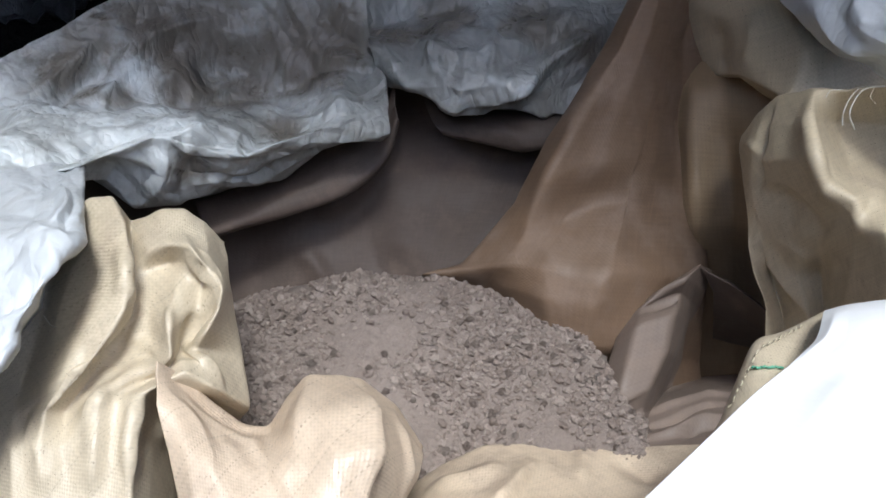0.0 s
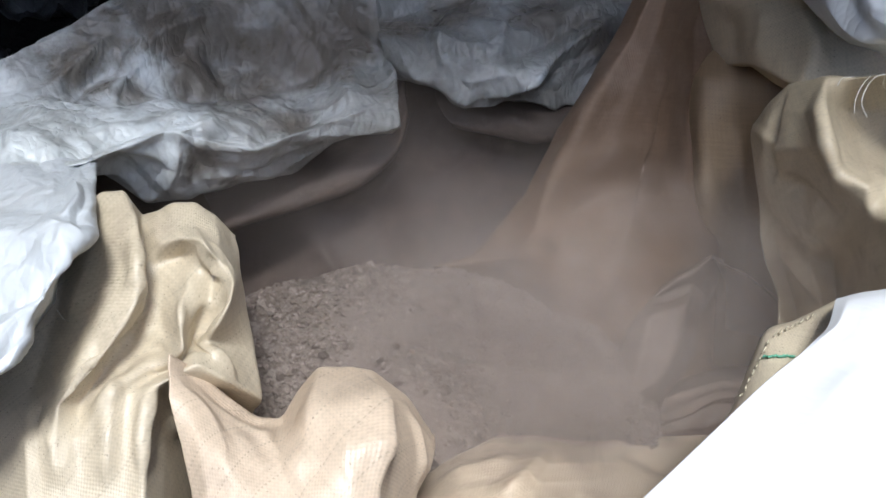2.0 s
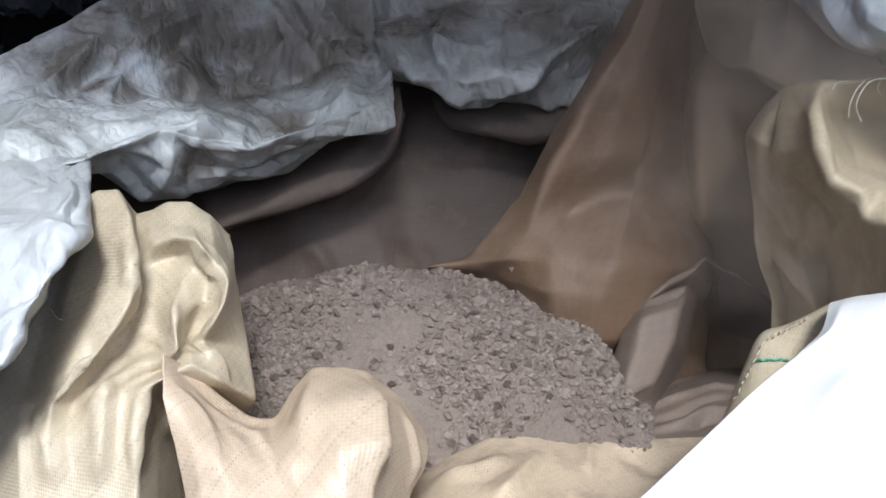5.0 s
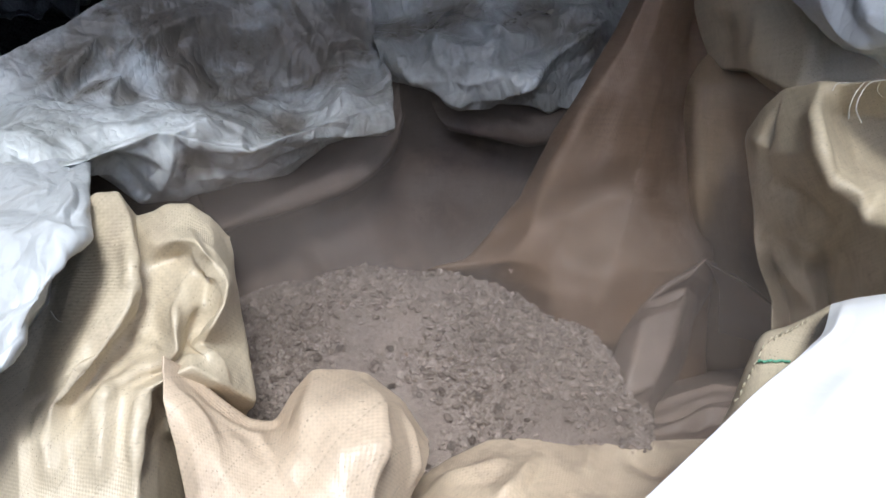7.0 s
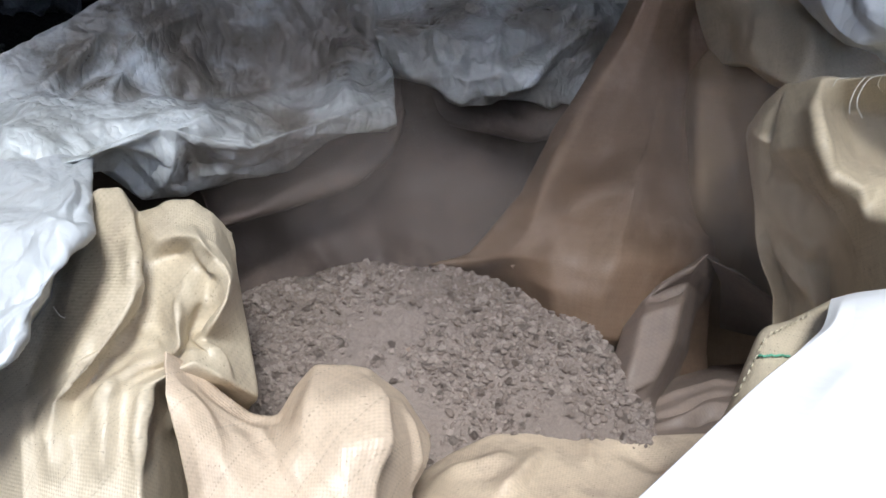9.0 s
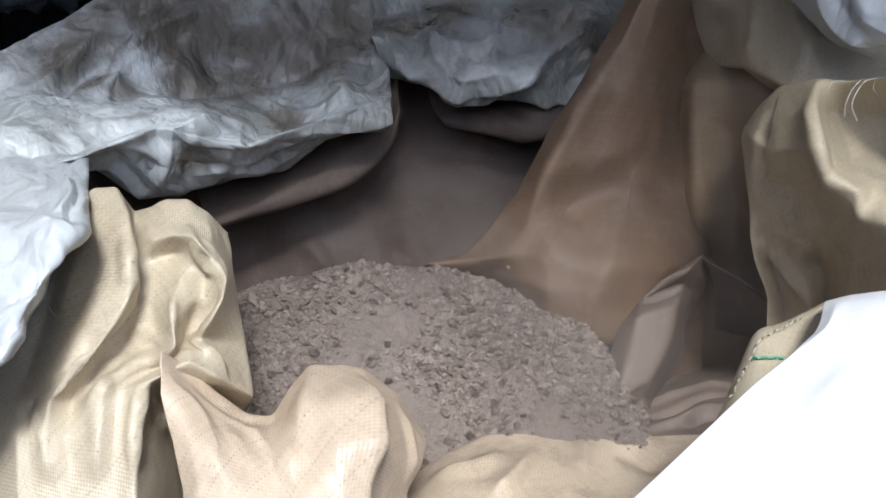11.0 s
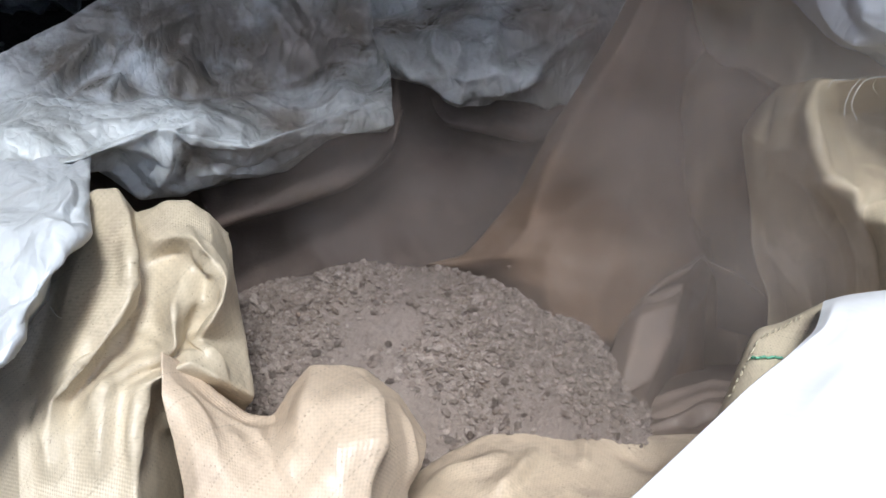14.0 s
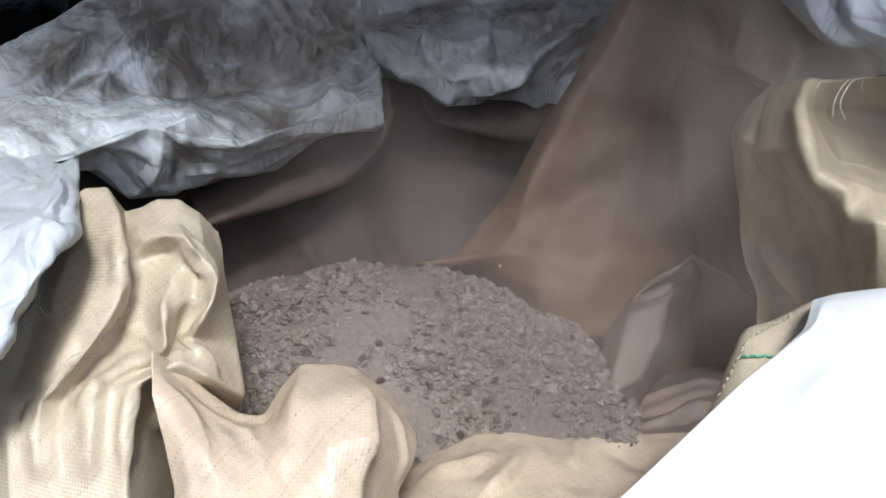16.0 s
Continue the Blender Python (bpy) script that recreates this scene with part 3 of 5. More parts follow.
tucked_fold_sections.append([(0.176, 0.778, 0.541), (0.194, 0.773, 0.558), (0.235, 0.792, 0.563), (0.271, 0.844, 0.505), (0.311, 0.961, 0.358)])
tucked_fold_sections.append([(0.168, 0.757, 0.534), (0.183, 0.743, 0.562), (0.224, 0.757, 0.565), (0.269, 0.848, 0.475), (0.316, 0.961, 0.321)])
tucked_fold_sections.append([(0.156, 0.731, 0.513), (0.174, 0.716, 0.540), (0.214, 0.730, 0.542), (0.258, 0.827, 0.445), (0.316, 0.945, 0.298)])
tucked_fold_sections.append([(0.147, 0.698, 0.495), (0.161, 0.687, 0.515), (0.194, 0.701, 0.518), (0.234, 0.790, 0.426), (0.306, 0.903, 0.308)])
tucked_fold_sections.append([(0.170, 0.696, 0.483), (0.174, 0.686, 0.495), (0.190, 0.700, 0.497), (0.220, 0.756, 0.429), (0.291, 0.848, 0.333)])
tucked_fold_sections.append([(0.172, 0.665, 0.473), (0.175, 0.664, 0.481), (0.185, 0.679, 0.485), (0.211, 0.723, 0.434), (0.278, 0.801, 0.352)])
tucked_fold_creases = []
tucked_fold_creases.append(([(0.179, 0.771, 0.550), (0.207, 0.775, 0.568), (0.243, 0.791, 0.584)], 0.0040, 0.0040, 0.0050))
tucked_fold_creases.append(([(0.192, 0.766, 0.560), (0.216, 0.778, 0.559), (0.238, 0.787, 0.565)], 0.0040, 0.0050, -0.0100))
tucked_fold_creases.append(([(0.150, 0.694, 0.497), (0.166, 0.686, 0.513), (0.188, 0.693, 0.514)], 0.0060, 0.0030, 0.0060))

# lower fold: sections from its upper edge down, then its creases
lower_fold_sections = []
lower_fold_sections.append([(0.205, 0.813, 0.425), (0.258, 0.845, 0.400), (0.307, 0.879, 0.379), (0.367, 0.881, 0.382), (0.411, 0.866, 0.395)])
lower_fold_sections.append([(0.189, 0.722, 0.460), (0.231, 0.743, 0.463), (0.271, 0.765, 0.460), (0.316, 0.764, 0.459), (0.361, 0.747, 0.469)])
lower_fold_sections.append([(0.179, 0.685, 0.476), (0.216, 0.694, 0.480), (0.256, 0.712, 0.480), (0.298, 0.706, 0.480), (0.343, 0.697, 0.485)])
lower_fold_sections.append([(0.173, 0.669, 0.479), (0.208, 0.667, 0.485), (0.247, 0.675, 0.488), (0.285, 0.667, 0.493), (0.329, 0.659, 0.500)])
lower_fold_sections.append([(0.153, 0.649, 0.485), (0.202, 0.643, 0.494), (0.241, 0.637, 0.503), (0.273, 0.629, 0.509), (0.314, 0.622, 0.516)])
lower_fold_creases = []
lower_fold_creases.append(([(0.191, 0.724, 0.461), (0.227, 0.739, 0.467), (0.267, 0.757, 0.467), (0.313, 0.757, 0.467)], 0.0040, 0.0060, 0.0080))
lower_fold_creases.append(([(0.187, 0.689, 0.473), (0.220, 0.699, 0.478), (0.252, 0.723, 0.478), (0.298, 0.728, 0.477)], 0.0050, 0.0030, -0.0120))
lower_fold_creases.append(([(0.186, 0.675, 0.479), (0.218, 0.678, 0.483), (0.246, 0.697, 0.484), (0.280, 0.703, 0.484)], 0.0050, 0.0040, 0.0090))
lower_fold_creases.append(([(0.219, 0.667, 0.484), (0.247, 0.682, 0.489), (0.283, 0.677, 0.490)], 0.0050, 0.0040, -0.0100))

# front rim: sections from its upper edge down, then its creases
front_rim_sections = []
front_rim_sections.append([(-0.051, 0.674, 0.433), (0.003, 0.683, 0.446), (0.041, 0.679, 0.458), (0.126, 0.672, 0.465), (0.177, 0.665, 0.473), (0.259, 0.661, 0.484)])
front_rim_sections.append([(-0.034, 0.603, 0.488), (0.000, 0.624, 0.501), (0.036, 0.644, 0.504), (0.111, 0.651, 0.497), (0.167, 0.646, 0.499), (0.248, 0.647, 0.500)])
front_rim_sections.append([(-0.033, 0.548, 0.514), (0.003, 0.569, 0.528), (0.046, 0.596, 0.523), (0.120, 0.607, 0.512), (0.168, 0.600, 0.511), (0.235, 0.597, 0.515)])
front_rim_sections.append([(-0.036, 0.489, 0.533), (0.007, 0.504, 0.547), (0.055, 0.525, 0.542), (0.119, 0.535, 0.530), (0.163, 0.529, 0.530), (0.215, 0.526, 0.534)])
front_rim_creases = []
front_rim_creases.append(([(0.119, 0.588, 0.517), (0.127, 0.642, 0.502)], 0.0051, 0.0030, 0.0060))
front_rim_creases.append(([(0.034, 0.534, 0.541), (0.056, 0.561, 0.532), (0.082, 0.619, 0.512)], 0.0109, 0.0040, 0.0120))
front_rim_creases.append(([(-0.019, 0.579, 0.511), (0.023, 0.585, 0.526), (0.057, 0.608, 0.518)], 0.0097, 0.0097, 0.0075))
front_rim_creases.append(([(0.150, 0.631, 0.505), (0.187, 0.587, 0.515)], 0.0119, 0.0096, -0.0090))

# front drape: sections from its upper edge down, then its creases
front_drape_sections = []
front_drape_sections.append([(-0.363, 0.709, 0.663), (-0.328, 0.734, 0.682), (-0.306, 0.740, 0.692), (-0.289, 0.740, 0.692), (-0.276, 0.737, 0.669), (-0.264, 0.740, 0.673), (-0.247, 0.744, 0.679), (-0.229, 0.743, 0.678), (-0.212, 0.737, 0.669), (-0.200, 0.735, 0.649), (-0.218, 0.783, 0.613)])
front_drape_sections.append([(-0.317, 0.614, 0.737), (-0.287, 0.646, 0.749), (-0.268, 0.648, 0.760), (-0.252, 0.651, 0.759), (-0.246, 0.662, 0.728), (-0.231, 0.652, 0.740), (-0.215, 0.652, 0.749), (-0.199, 0.652, 0.748), (-0.185, 0.650, 0.737), (-0.173, 0.654, 0.716), (-0.208, 0.762, 0.635)])
front_drape_sections.append([(-0.319, 0.603, 0.729), (-0.285, 0.623, 0.736), (-0.258, 0.618, 0.752), (-0.232, 0.614, 0.758), (-0.243, 0.647, 0.733), (-0.226, 0.630, 0.739), (-0.209, 0.625, 0.744), (-0.192, 0.624, 0.743), (-0.178, 0.628, 0.737), (-0.168, 0.643, 0.709), (-0.208, 0.757, 0.627)])
front_drape_sections.append([(-0.323, 0.596, 0.719), (-0.289, 0.611, 0.723), (-0.252, 0.598, 0.745), (-0.225, 0.591, 0.752), (-0.237, 0.627, 0.726), (-0.218, 0.610, 0.740), (-0.200, 0.604, 0.747), (-0.183, 0.598, 0.752), (-0.172, 0.606, 0.737), (-0.166, 0.634, 0.705), (-0.207, 0.751, 0.619)])
front_drape_sections.append([(-0.327, 0.591, 0.712), (-0.293, 0.604, 0.713), (-0.248, 0.584, 0.737), (-0.222, 0.576, 0.745), (-0.233, 0.610, 0.719), (-0.225, 0.611, 0.719), (-0.206, 0.623, 0.719), (-0.175, 0.587, 0.747), (-0.165, 0.595, 0.730), (-0.164, 0.625, 0.700), (-0.206, 0.745, 0.610)])
front_drape_sections.append([(-0.329, 0.585, 0.703), (-0.295, 0.594, 0.704), (-0.248, 0.569, 0.728), (-0.220, 0.562, 0.735), (-0.230, 0.595, 0.709), (-0.220, 0.594, 0.712), (-0.196, 0.583, 0.723), (-0.178, 0.603, 0.717), (-0.156, 0.572, 0.730), (-0.161, 0.615, 0.693), (-0.205, 0.737, 0.597)])
front_drape_sections.append([(-0.331, 0.577, 0.691), (-0.298, 0.583, 0.691), (-0.248, 0.554, 0.719), (-0.221, 0.551, 0.727), (-0.229, 0.580, 0.701), (-0.214, 0.580, 0.705), (-0.194, 0.557, 0.720), (-0.180, 0.576, 0.704), (-0.159, 0.563, 0.718), (-0.159, 0.606, 0.681), (-0.203, 0.728, 0.584)])
front_drape_sections.append([(-0.331, 0.564, 0.680), (-0.302, 0.572, 0.679), (-0.252, 0.541, 0.709), (-0.231, 0.536, 0.715), (-0.239, 0.566, 0.687), (-0.213, 0.571, 0.691), (-0.191, 0.541, 0.711), (-0.194, 0.573, 0.682), (-0.168, 0.550, 0.708), (-0.156, 0.597, 0.666), (-0.201, 0.716, 0.567)])
front_drape_sections.append([(-0.331, 0.551, 0.670), (-0.304, 0.558, 0.669), (-0.258, 0.528, 0.700), (-0.240, 0.525, 0.707), (-0.246, 0.553, 0.679), (-0.212, 0.557, 0.681), (-0.187, 0.528, 0.703), (-0.196, 0.569, 0.675), (-0.179, 0.555, 0.689), (-0.153, 0.588, 0.653), (-0.198, 0.705, 0.549)])
front_drape_sections.append([(-0.331, 0.534, 0.663), (-0.304, 0.541, 0.662), (-0.266, 0.516, 0.691), (-0.250, 0.513, 0.698), (-0.256, 0.539, 0.670), (-0.222, 0.529, 0.683), (-0.210, 0.540, 0.672), (-0.179, 0.527, 0.694), (-0.159, 0.525, 0.676), (-0.145, 0.555, 0.631), (-0.190, 0.678, 0.510)])
front_drape_sections.append([(-0.330, 0.519, 0.650), (-0.303, 0.514, 0.660), (-0.291, 0.515, 0.662), (-0.271, 0.498, 0.681), (-0.265, 0.516, 0.663), (-0.239, 0.505, 0.682), (-0.223, 0.512, 0.679), (-0.207, 0.511, 0.684), (-0.210, 0.557, 0.634), (-0.174, 0.586, 0.588), (-0.185, 0.670, 0.497)])
front_drape_sections.append([(-0.324, 0.501, 0.640), (-0.292, 0.482, 0.662), (-0.283, 0.483, 0.661), (-0.272, 0.482, 0.664), (-0.256, 0.484, 0.662), (-0.238, 0.483, 0.666), (-0.225, 0.485, 0.665), (-0.210, 0.484, 0.668), (-0.208, 0.511, 0.638), (-0.210, 0.560, 0.586), (-0.185, 0.658, 0.480)])
front_drape_sections.append([(-0.319, 0.471, 0.615), (-0.287, 0.452, 0.638), (-0.278, 0.453, 0.636), (-0.266, 0.451, 0.638), (-0.251, 0.453, 0.636), (-0.234, 0.451, 0.638), (-0.221, 0.452, 0.637), (-0.205, 0.451, 0.638), (-0.202, 0.478, 0.607), (-0.203, 0.526, 0.553), (-0.185, 0.629, 0.437)])
front_drape_sections.append([(-0.314, 0.441, 0.588), (-0.282, 0.422, 0.612), (-0.274, 0.423, 0.610), (-0.262, 0.422, 0.612), (-0.247, 0.423, 0.610), (-0.230, 0.422, 0.612), (-0.218, 0.423, 0.611), (-0.202, 0.422, 0.612), (-0.199, 0.447, 0.579), (-0.200, 0.493, 0.521), (-0.185, 0.596, 0.389)])
front_drape_creases = []
front_drape_creases.append(([(-0.229, 0.539, 0.719), (-0.225, 0.569, 0.683), (-0.189, 0.530, 0.698)], 0.0047, 0.0028, 0.0040))
front_drape_creases.append(([(-0.190, 0.539, 0.710), (-0.201, 0.570, 0.720), (-0.222, 0.614, 0.719)], 0.0038, 0.0038, 0.0040))
front_drape_creases.append(([(-0.258, 0.481, 0.661), (-0.233, 0.513, 0.684), (-0.216, 0.549, 0.680)], 0.0090, 0.0037, 0.0050))
front_drape_creases.append(([(-0.233, 0.461, 0.647), (-0.233, 0.501, 0.680), (-0.246, 0.553, 0.678)], 0.0066, 0.0037, 0.0050))
front_drape_creases.append(([(-0.196, 0.570, 0.681), (-0.170, 0.546, 0.684), (-0.152, 0.557, 0.668)], 0.0042, 0.0029, 0.0040))
front_drape_creases.append(([(-0.285, 0.563, 0.688), (-0.273, 0.584, 0.715), (-0.268, 0.608, 0.738)], 0.0108, 0.0058, 0.0040))
front_drape_creases.append(([(-0.176, 0.551, 0.702), (-0.167, 0.547, 0.681), (-0.147, 0.536, 0.665)], 0.0037, 0.0049, 0.0040))
front_drape_creases.append(([(-0.228, 0.552, 0.730), (-0.227, 0.576, 0.746), (-0.238, 0.608, 0.757)], 0.0066, 0.0037, 0.0030))
front_drape_creases.append(([(-0.284, 0.456, 0.643), (-0.285, 0.478, 0.661), (-0.287, 0.523, 0.672)], 0.0048, 0.0048, 0.0040))
front_drape_creases.append(([(-0.206, 0.456, 0.643), (-0.213, 0.484, 0.670), (-0.210, 0.515, 0.686)], 0.0035, 0.0055, 0.0050))
front_drape_creases.append(([(-0.274, 0.503, 0.678), (-0.252, 0.513, 0.696), (-0.239, 0.562, 0.686), (-0.232, 0.574, 0.698)], 0.0060, 0.0100, -0.0080))
front_drape_creases.append(([(-0.228, 0.607, 0.746), (-0.222, 0.569, 0.738), (-0.226, 0.580, 0.699)], 0.0040, 0.0060, 0.0050))
front_drape_creases.append(([(-0.186, 0.601, 0.745), (-0.177, 0.598, 0.727), (-0.161, 0.578, 0.725)], 0.0060, 0.0040, 0.0080))
front_drape_creases.append(([(-0.190, 0.565, 0.683), (-0.178, 0.570, 0.701), (-0.162, 0.573, 0.720)], 0.0050, 0.0050, -0.0100))
front_drape_creases.append(([(-0.191, 0.550, 0.693), (-0.175, 0.543, 0.684), (-0.158, 0.546, 0.663)], 0.0040, 0.0070, 0.0060))
front_drape_creases.append(([(-0.279, 0.493, 0.669), (-0.270, 0.474, 0.657), (-0.266, 0.459, 0.643)], 0.0070, 0.0070, 0.0050))
front_drape_creases.append(([(-0.239, 0.499, 0.684), (-0.234, 0.478, 0.663), (-0.235, 0.459, 0.642)], 0.0060, 0.0080, 0.0050))
front_drape_creases.append(([(-0.216, 0.524, 0.678), (-0.209, 0.492, 0.671), (-0.208, 0.466, 0.648)], 0.0060, 0.0060, 0.0050))
front_drape_creases.append(([(-0.260, 0.509, 0.691), (-0.251, 0.543, 0.708), (-0.237, 0.566, 0.731)], 0.0100, 0.0080, 0.0040))
front_drape_creases.append(([(-0.228, 0.610, 0.719), (-0.203, 0.582, 0.719), (-0.193, 0.553, 0.715)], 0.0060, 0.0100, -0.0050))

# front fold: sections from its upper edge down, then its creases
front_fold_sections = []
front_fold_sections.append([(-0.228, 0.598, 0.620), (-0.215, 0.599, 0.608), (-0.193, 0.613, 0.566), (-0.170, 0.611, 0.544), (-0.147, 0.606, 0.546), (-0.134, 0.631, 0.556), (-0.118, 0.645, 0.569), (-0.090, 0.646, 0.569), (-0.070, 0.645, 0.565), (-0.045, 0.641, 0.536), (-0.021, 0.640, 0.489)])
front_fold_sections.append([(-0.198, 0.521, 0.703), (-0.190, 0.530, 0.685), (-0.168, 0.532, 0.658), (-0.146, 0.533, 0.637), (-0.129, 0.538, 0.631), (-0.116, 0.554, 0.645), (-0.103, 0.567, 0.655), (-0.078, 0.571, 0.653), (-0.062, 0.574, 0.646), (-0.036, 0.572, 0.619), (-0.015, 0.569, 0.580)])
front_fold_sections.append([(-0.193, 0.495, 0.689), (-0.181, 0.494, 0.682), (-0.160, 0.492, 0.665), (-0.138, 0.494, 0.652), (-0.121, 0.495, 0.649), (-0.106, 0.502, 0.663), (-0.093, 0.504, 0.672), (-0.072, 0.504, 0.672), (-0.051, 0.511, 0.665), (-0.045, 0.531, 0.641), (-0.015, 0.550, 0.580)])
front_fold_sections.append([(-0.182, 0.472, 0.669), (-0.168, 0.466, 0.673), (-0.148, 0.462, 0.666), (-0.133, 0.464, 0.659), (-0.115, 0.465, 0.656), (-0.102, 0.466, 0.662), (-0.088, 0.466, 0.668), (-0.069, 0.467, 0.667), (-0.046, 0.478, 0.661), (-0.044, 0.501, 0.635), (-0.019, 0.532, 0.579)])
front_fold_sections.append([(-0.173, 0.447, 0.651), (-0.160, 0.440, 0.657), (-0.142, 0.438, 0.656), (-0.128, 0.441, 0.652), (-0.112, 0.442, 0.649), (-0.098, 0.441, 0.652), (-0.086, 0.441, 0.655), (-0.067, 0.442, 0.654), (-0.049, 0.452, 0.648), (-0.047, 0.476, 0.620), (-0.029, 0.514, 0.571)])
front_fold_sections.append([(-0.167, 0.411, 0.633), (-0.155, 0.405, 0.640), (-0.138, 0.403, 0.639), (-0.124, 0.406, 0.635), (-0.108, 0.406, 0.632), (-0.095, 0.406, 0.635), (-0.083, 0.405, 0.639), (-0.065, 0.406, 0.637), (-0.048, 0.416, 0.630), (-0.046, 0.439, 0.601), (-0.028, 0.475, 0.549)])
front_fold_creases = []
front_fold_creases.append(([(-0.143, 0.443, 0.658), (-0.166, 0.490, 0.670), (-0.192, 0.516, 0.698)], 0.0100, 0.0046, 0.0050))
front_fold_creases.append(([(-0.189, 0.515, 0.694), (-0.143, 0.501, 0.653), (-0.095, 0.444, 0.655)], 0.0066, 0.0037, 0.0030))
front_fold_creases.append(([(-0.146, 0.441, 0.658), (-0.133, 0.481, 0.655), (-0.128, 0.525, 0.639)], 0.0082, 0.0049, 0.0040))
front_fold_creases.append(([(-0.101, 0.446, 0.654), (-0.100, 0.492, 0.669), (-0.099, 0.551, 0.664)], 0.0108, 0.0066, 0.0060))
front_fold_creases.append(([(-0.049, 0.452, 0.648), (-0.047, 0.500, 0.662), (-0.063, 0.561, 0.656)], 0.0118, 0.0025, 0.0090))
front_fold_creases.append(([(-0.068, 0.444, 0.655), (-0.076, 0.488, 0.673), (-0.082, 0.553, 0.663)], 0.0066, 0.0066, 0.0030))
front_fold_creases.append(([(-0.030, 0.513, 0.579), (-0.027, 0.535, 0.602), (-0.036, 0.555, 0.629)], 0.0051, 0.0068, 0.0050))
front_fold_creases.append(([(-0.190, 0.525, 0.692), (-0.155, 0.523, 0.652), (-0.128, 0.540, 0.631)], 0.0060, 0.0120, -0.0050))
front_fold_creases.append(([(-0.155, 0.448, 0.664), (-0.142, 0.494, 0.657)], 0.0080, 0.0060, 0.0040))
front_fold_creases.append(([(-0.113, 0.509, 0.654), (-0.094, 0.465, 0.666), (-0.090, 0.445, 0.657)], 0.0080, 0.0100, -0.0040))
front_fold_creases.append(([(-0.075, 0.541, 0.663), (-0.061, 0.492, 0.671), (-0.064, 0.447, 0.655)], 0.0100, 0.0080, 0.0040))
front_fold_creases.append(([(-0.174, 0.500, 0.683), (-0.152, 0.475, 0.671), (-0.140, 0.445, 0.661)], 0.0080, 0.0080, -0.0040))

# sheet corner: sections from its upper edge down, then its creases
sheet_corner_sections = []
sheet_corner_sections.append([(-0.477, 0.789, 0.711), (-0.401, 0.790, 0.712), (-0.360, 0.793, 0.716), (-0.336, 0.811, 0.707), (-0.374, 0.877, 0.662)])
sheet_corner_sections.append([(-0.369, 0.581, 0.768), (-0.306, 0.579, 0.781), (-0.274, 0.581, 0.787), (-0.258, 0.602, 0.771), (-0.315, 0.693, 0.706)])
sheet_corner_sections.append([(-0.341, 0.517, 0.767), (-0.290, 0.515, 0.777), (-0.264, 0.516, 0.781), (-0.253, 0.533, 0.774), (-0.309, 0.629, 0.699)])
sheet_corner_sections.append([(-0.325, 0.469, 0.750), (-0.290, 0.467, 0.761), (-0.272, 0.468, 0.764), (-0.267, 0.489, 0.752), (-0.329, 0.581, 0.673)])
sheet_corner_sections.append([(-0.331, 0.424, 0.719), (-0.312, 0.428, 0.733), (-0.297, 0.429, 0.741), (-0.290, 0.444, 0.727), (-0.356, 0.532, 0.640)])
sheet_corner_creases = []
sheet_corner_creases.append(([(-0.264, 0.563, 0.790), (-0.270, 0.608, 0.777), (-0.315, 0.710, 0.738)], 0.0047, 0.0028, 0.0104))
sheet_corner_creases.append(([(-0.255, 0.502, 0.777), (-0.255, 0.535, 0.788), (-0.279, 0.575, 0.788)], 0.0069, 0.0054, 0.0052))

# rim fold: sections from its upper edge down, then its creases
rim_fold_sections = []
rim_fold_sections.append([(0.316, 0.894, 0.688), (0.318, 0.880, 0.720), (0.327, 0.869, 0.739), (0.346, 0.853, 0.751), (0.378, 0.853, 0.751), (0.410, 0.845, 0.757), (0.478, 0.829, 0.770)])
rim_fold_sections.append([(0.280, 0.835, 0.716), (0.285, 0.818, 0.744), (0.296, 0.804, 0.768), (0.310, 0.764, 0.795), (0.331, 0.758, 0.799), (0.370, 0.764, 0.799), (0.441, 0.766, 0.802)])
rim_fold_sections.append([(0.275, 0.818, 0.708), (0.277, 0.795, 0.734), (0.284, 0.771, 0.759), (0.294, 0.721, 0.788), (0.343, 0.781, 0.756), (0.394, 0.795, 0.746), (0.468, 0.788, 0.745)])
rim_fold_sections.append([(0.276, 0.800, 0.687), (0.276, 0.778, 0.716), (0.280, 0.738, 0.742), (0.293, 0.687, 0.774), (0.342, 0.734, 0.740), (0.384, 0.757, 0.730), (0.457, 0.751, 0.726)])
rim_fold_sections.append([(0.281, 0.785, 0.660), (0.286, 0.773, 0.678), (0.297, 0.744, 0.705), (0.301, 0.680, 0.746), (0.320, 0.664, 0.753), (0.356, 0.687, 0.738), (0.425, 0.684, 0.733)])
rim_fold_sections.append([(0.286, 0.774, 0.630), (0.296, 0.770, 0.638), (0.313, 0.744, 0.658), (0.322, 0.710, 0.683), (0.324, 0.659, 0.722), (0.335, 0.631, 0.741), (0.393, 0.616, 0.740)])
rim_fold_sections.append([(0.297, 0.766, 0.595), (0.317, 0.781, 0.591), (0.327, 0.748, 0.613), (0.351, 0.755, 0.615), (0.340, 0.681, 0.667), (0.341, 0.626, 0.710), (0.377, 0.578, 0.737)])
rim_fold_sections.append([(0.309, 0.764, 0.566), (0.337, 0.781, 0.546), (0.342, 0.737, 0.580), (0.362, 0.751, 0.573), (0.343, 0.679, 0.628), (0.345, 0.617, 0.679), (0.367, 0.548, 0.729)])
rim_fold_sections.append([(0.313, 0.743, 0.517), (0.341, 0.758, 0.504), (0.346, 0.718, 0.534), (0.364, 0.725, 0.527), (0.349, 0.665, 0.580), (0.352, 0.605, 0.634), (0.367, 0.528, 0.700)])
rim_fold_creases = []
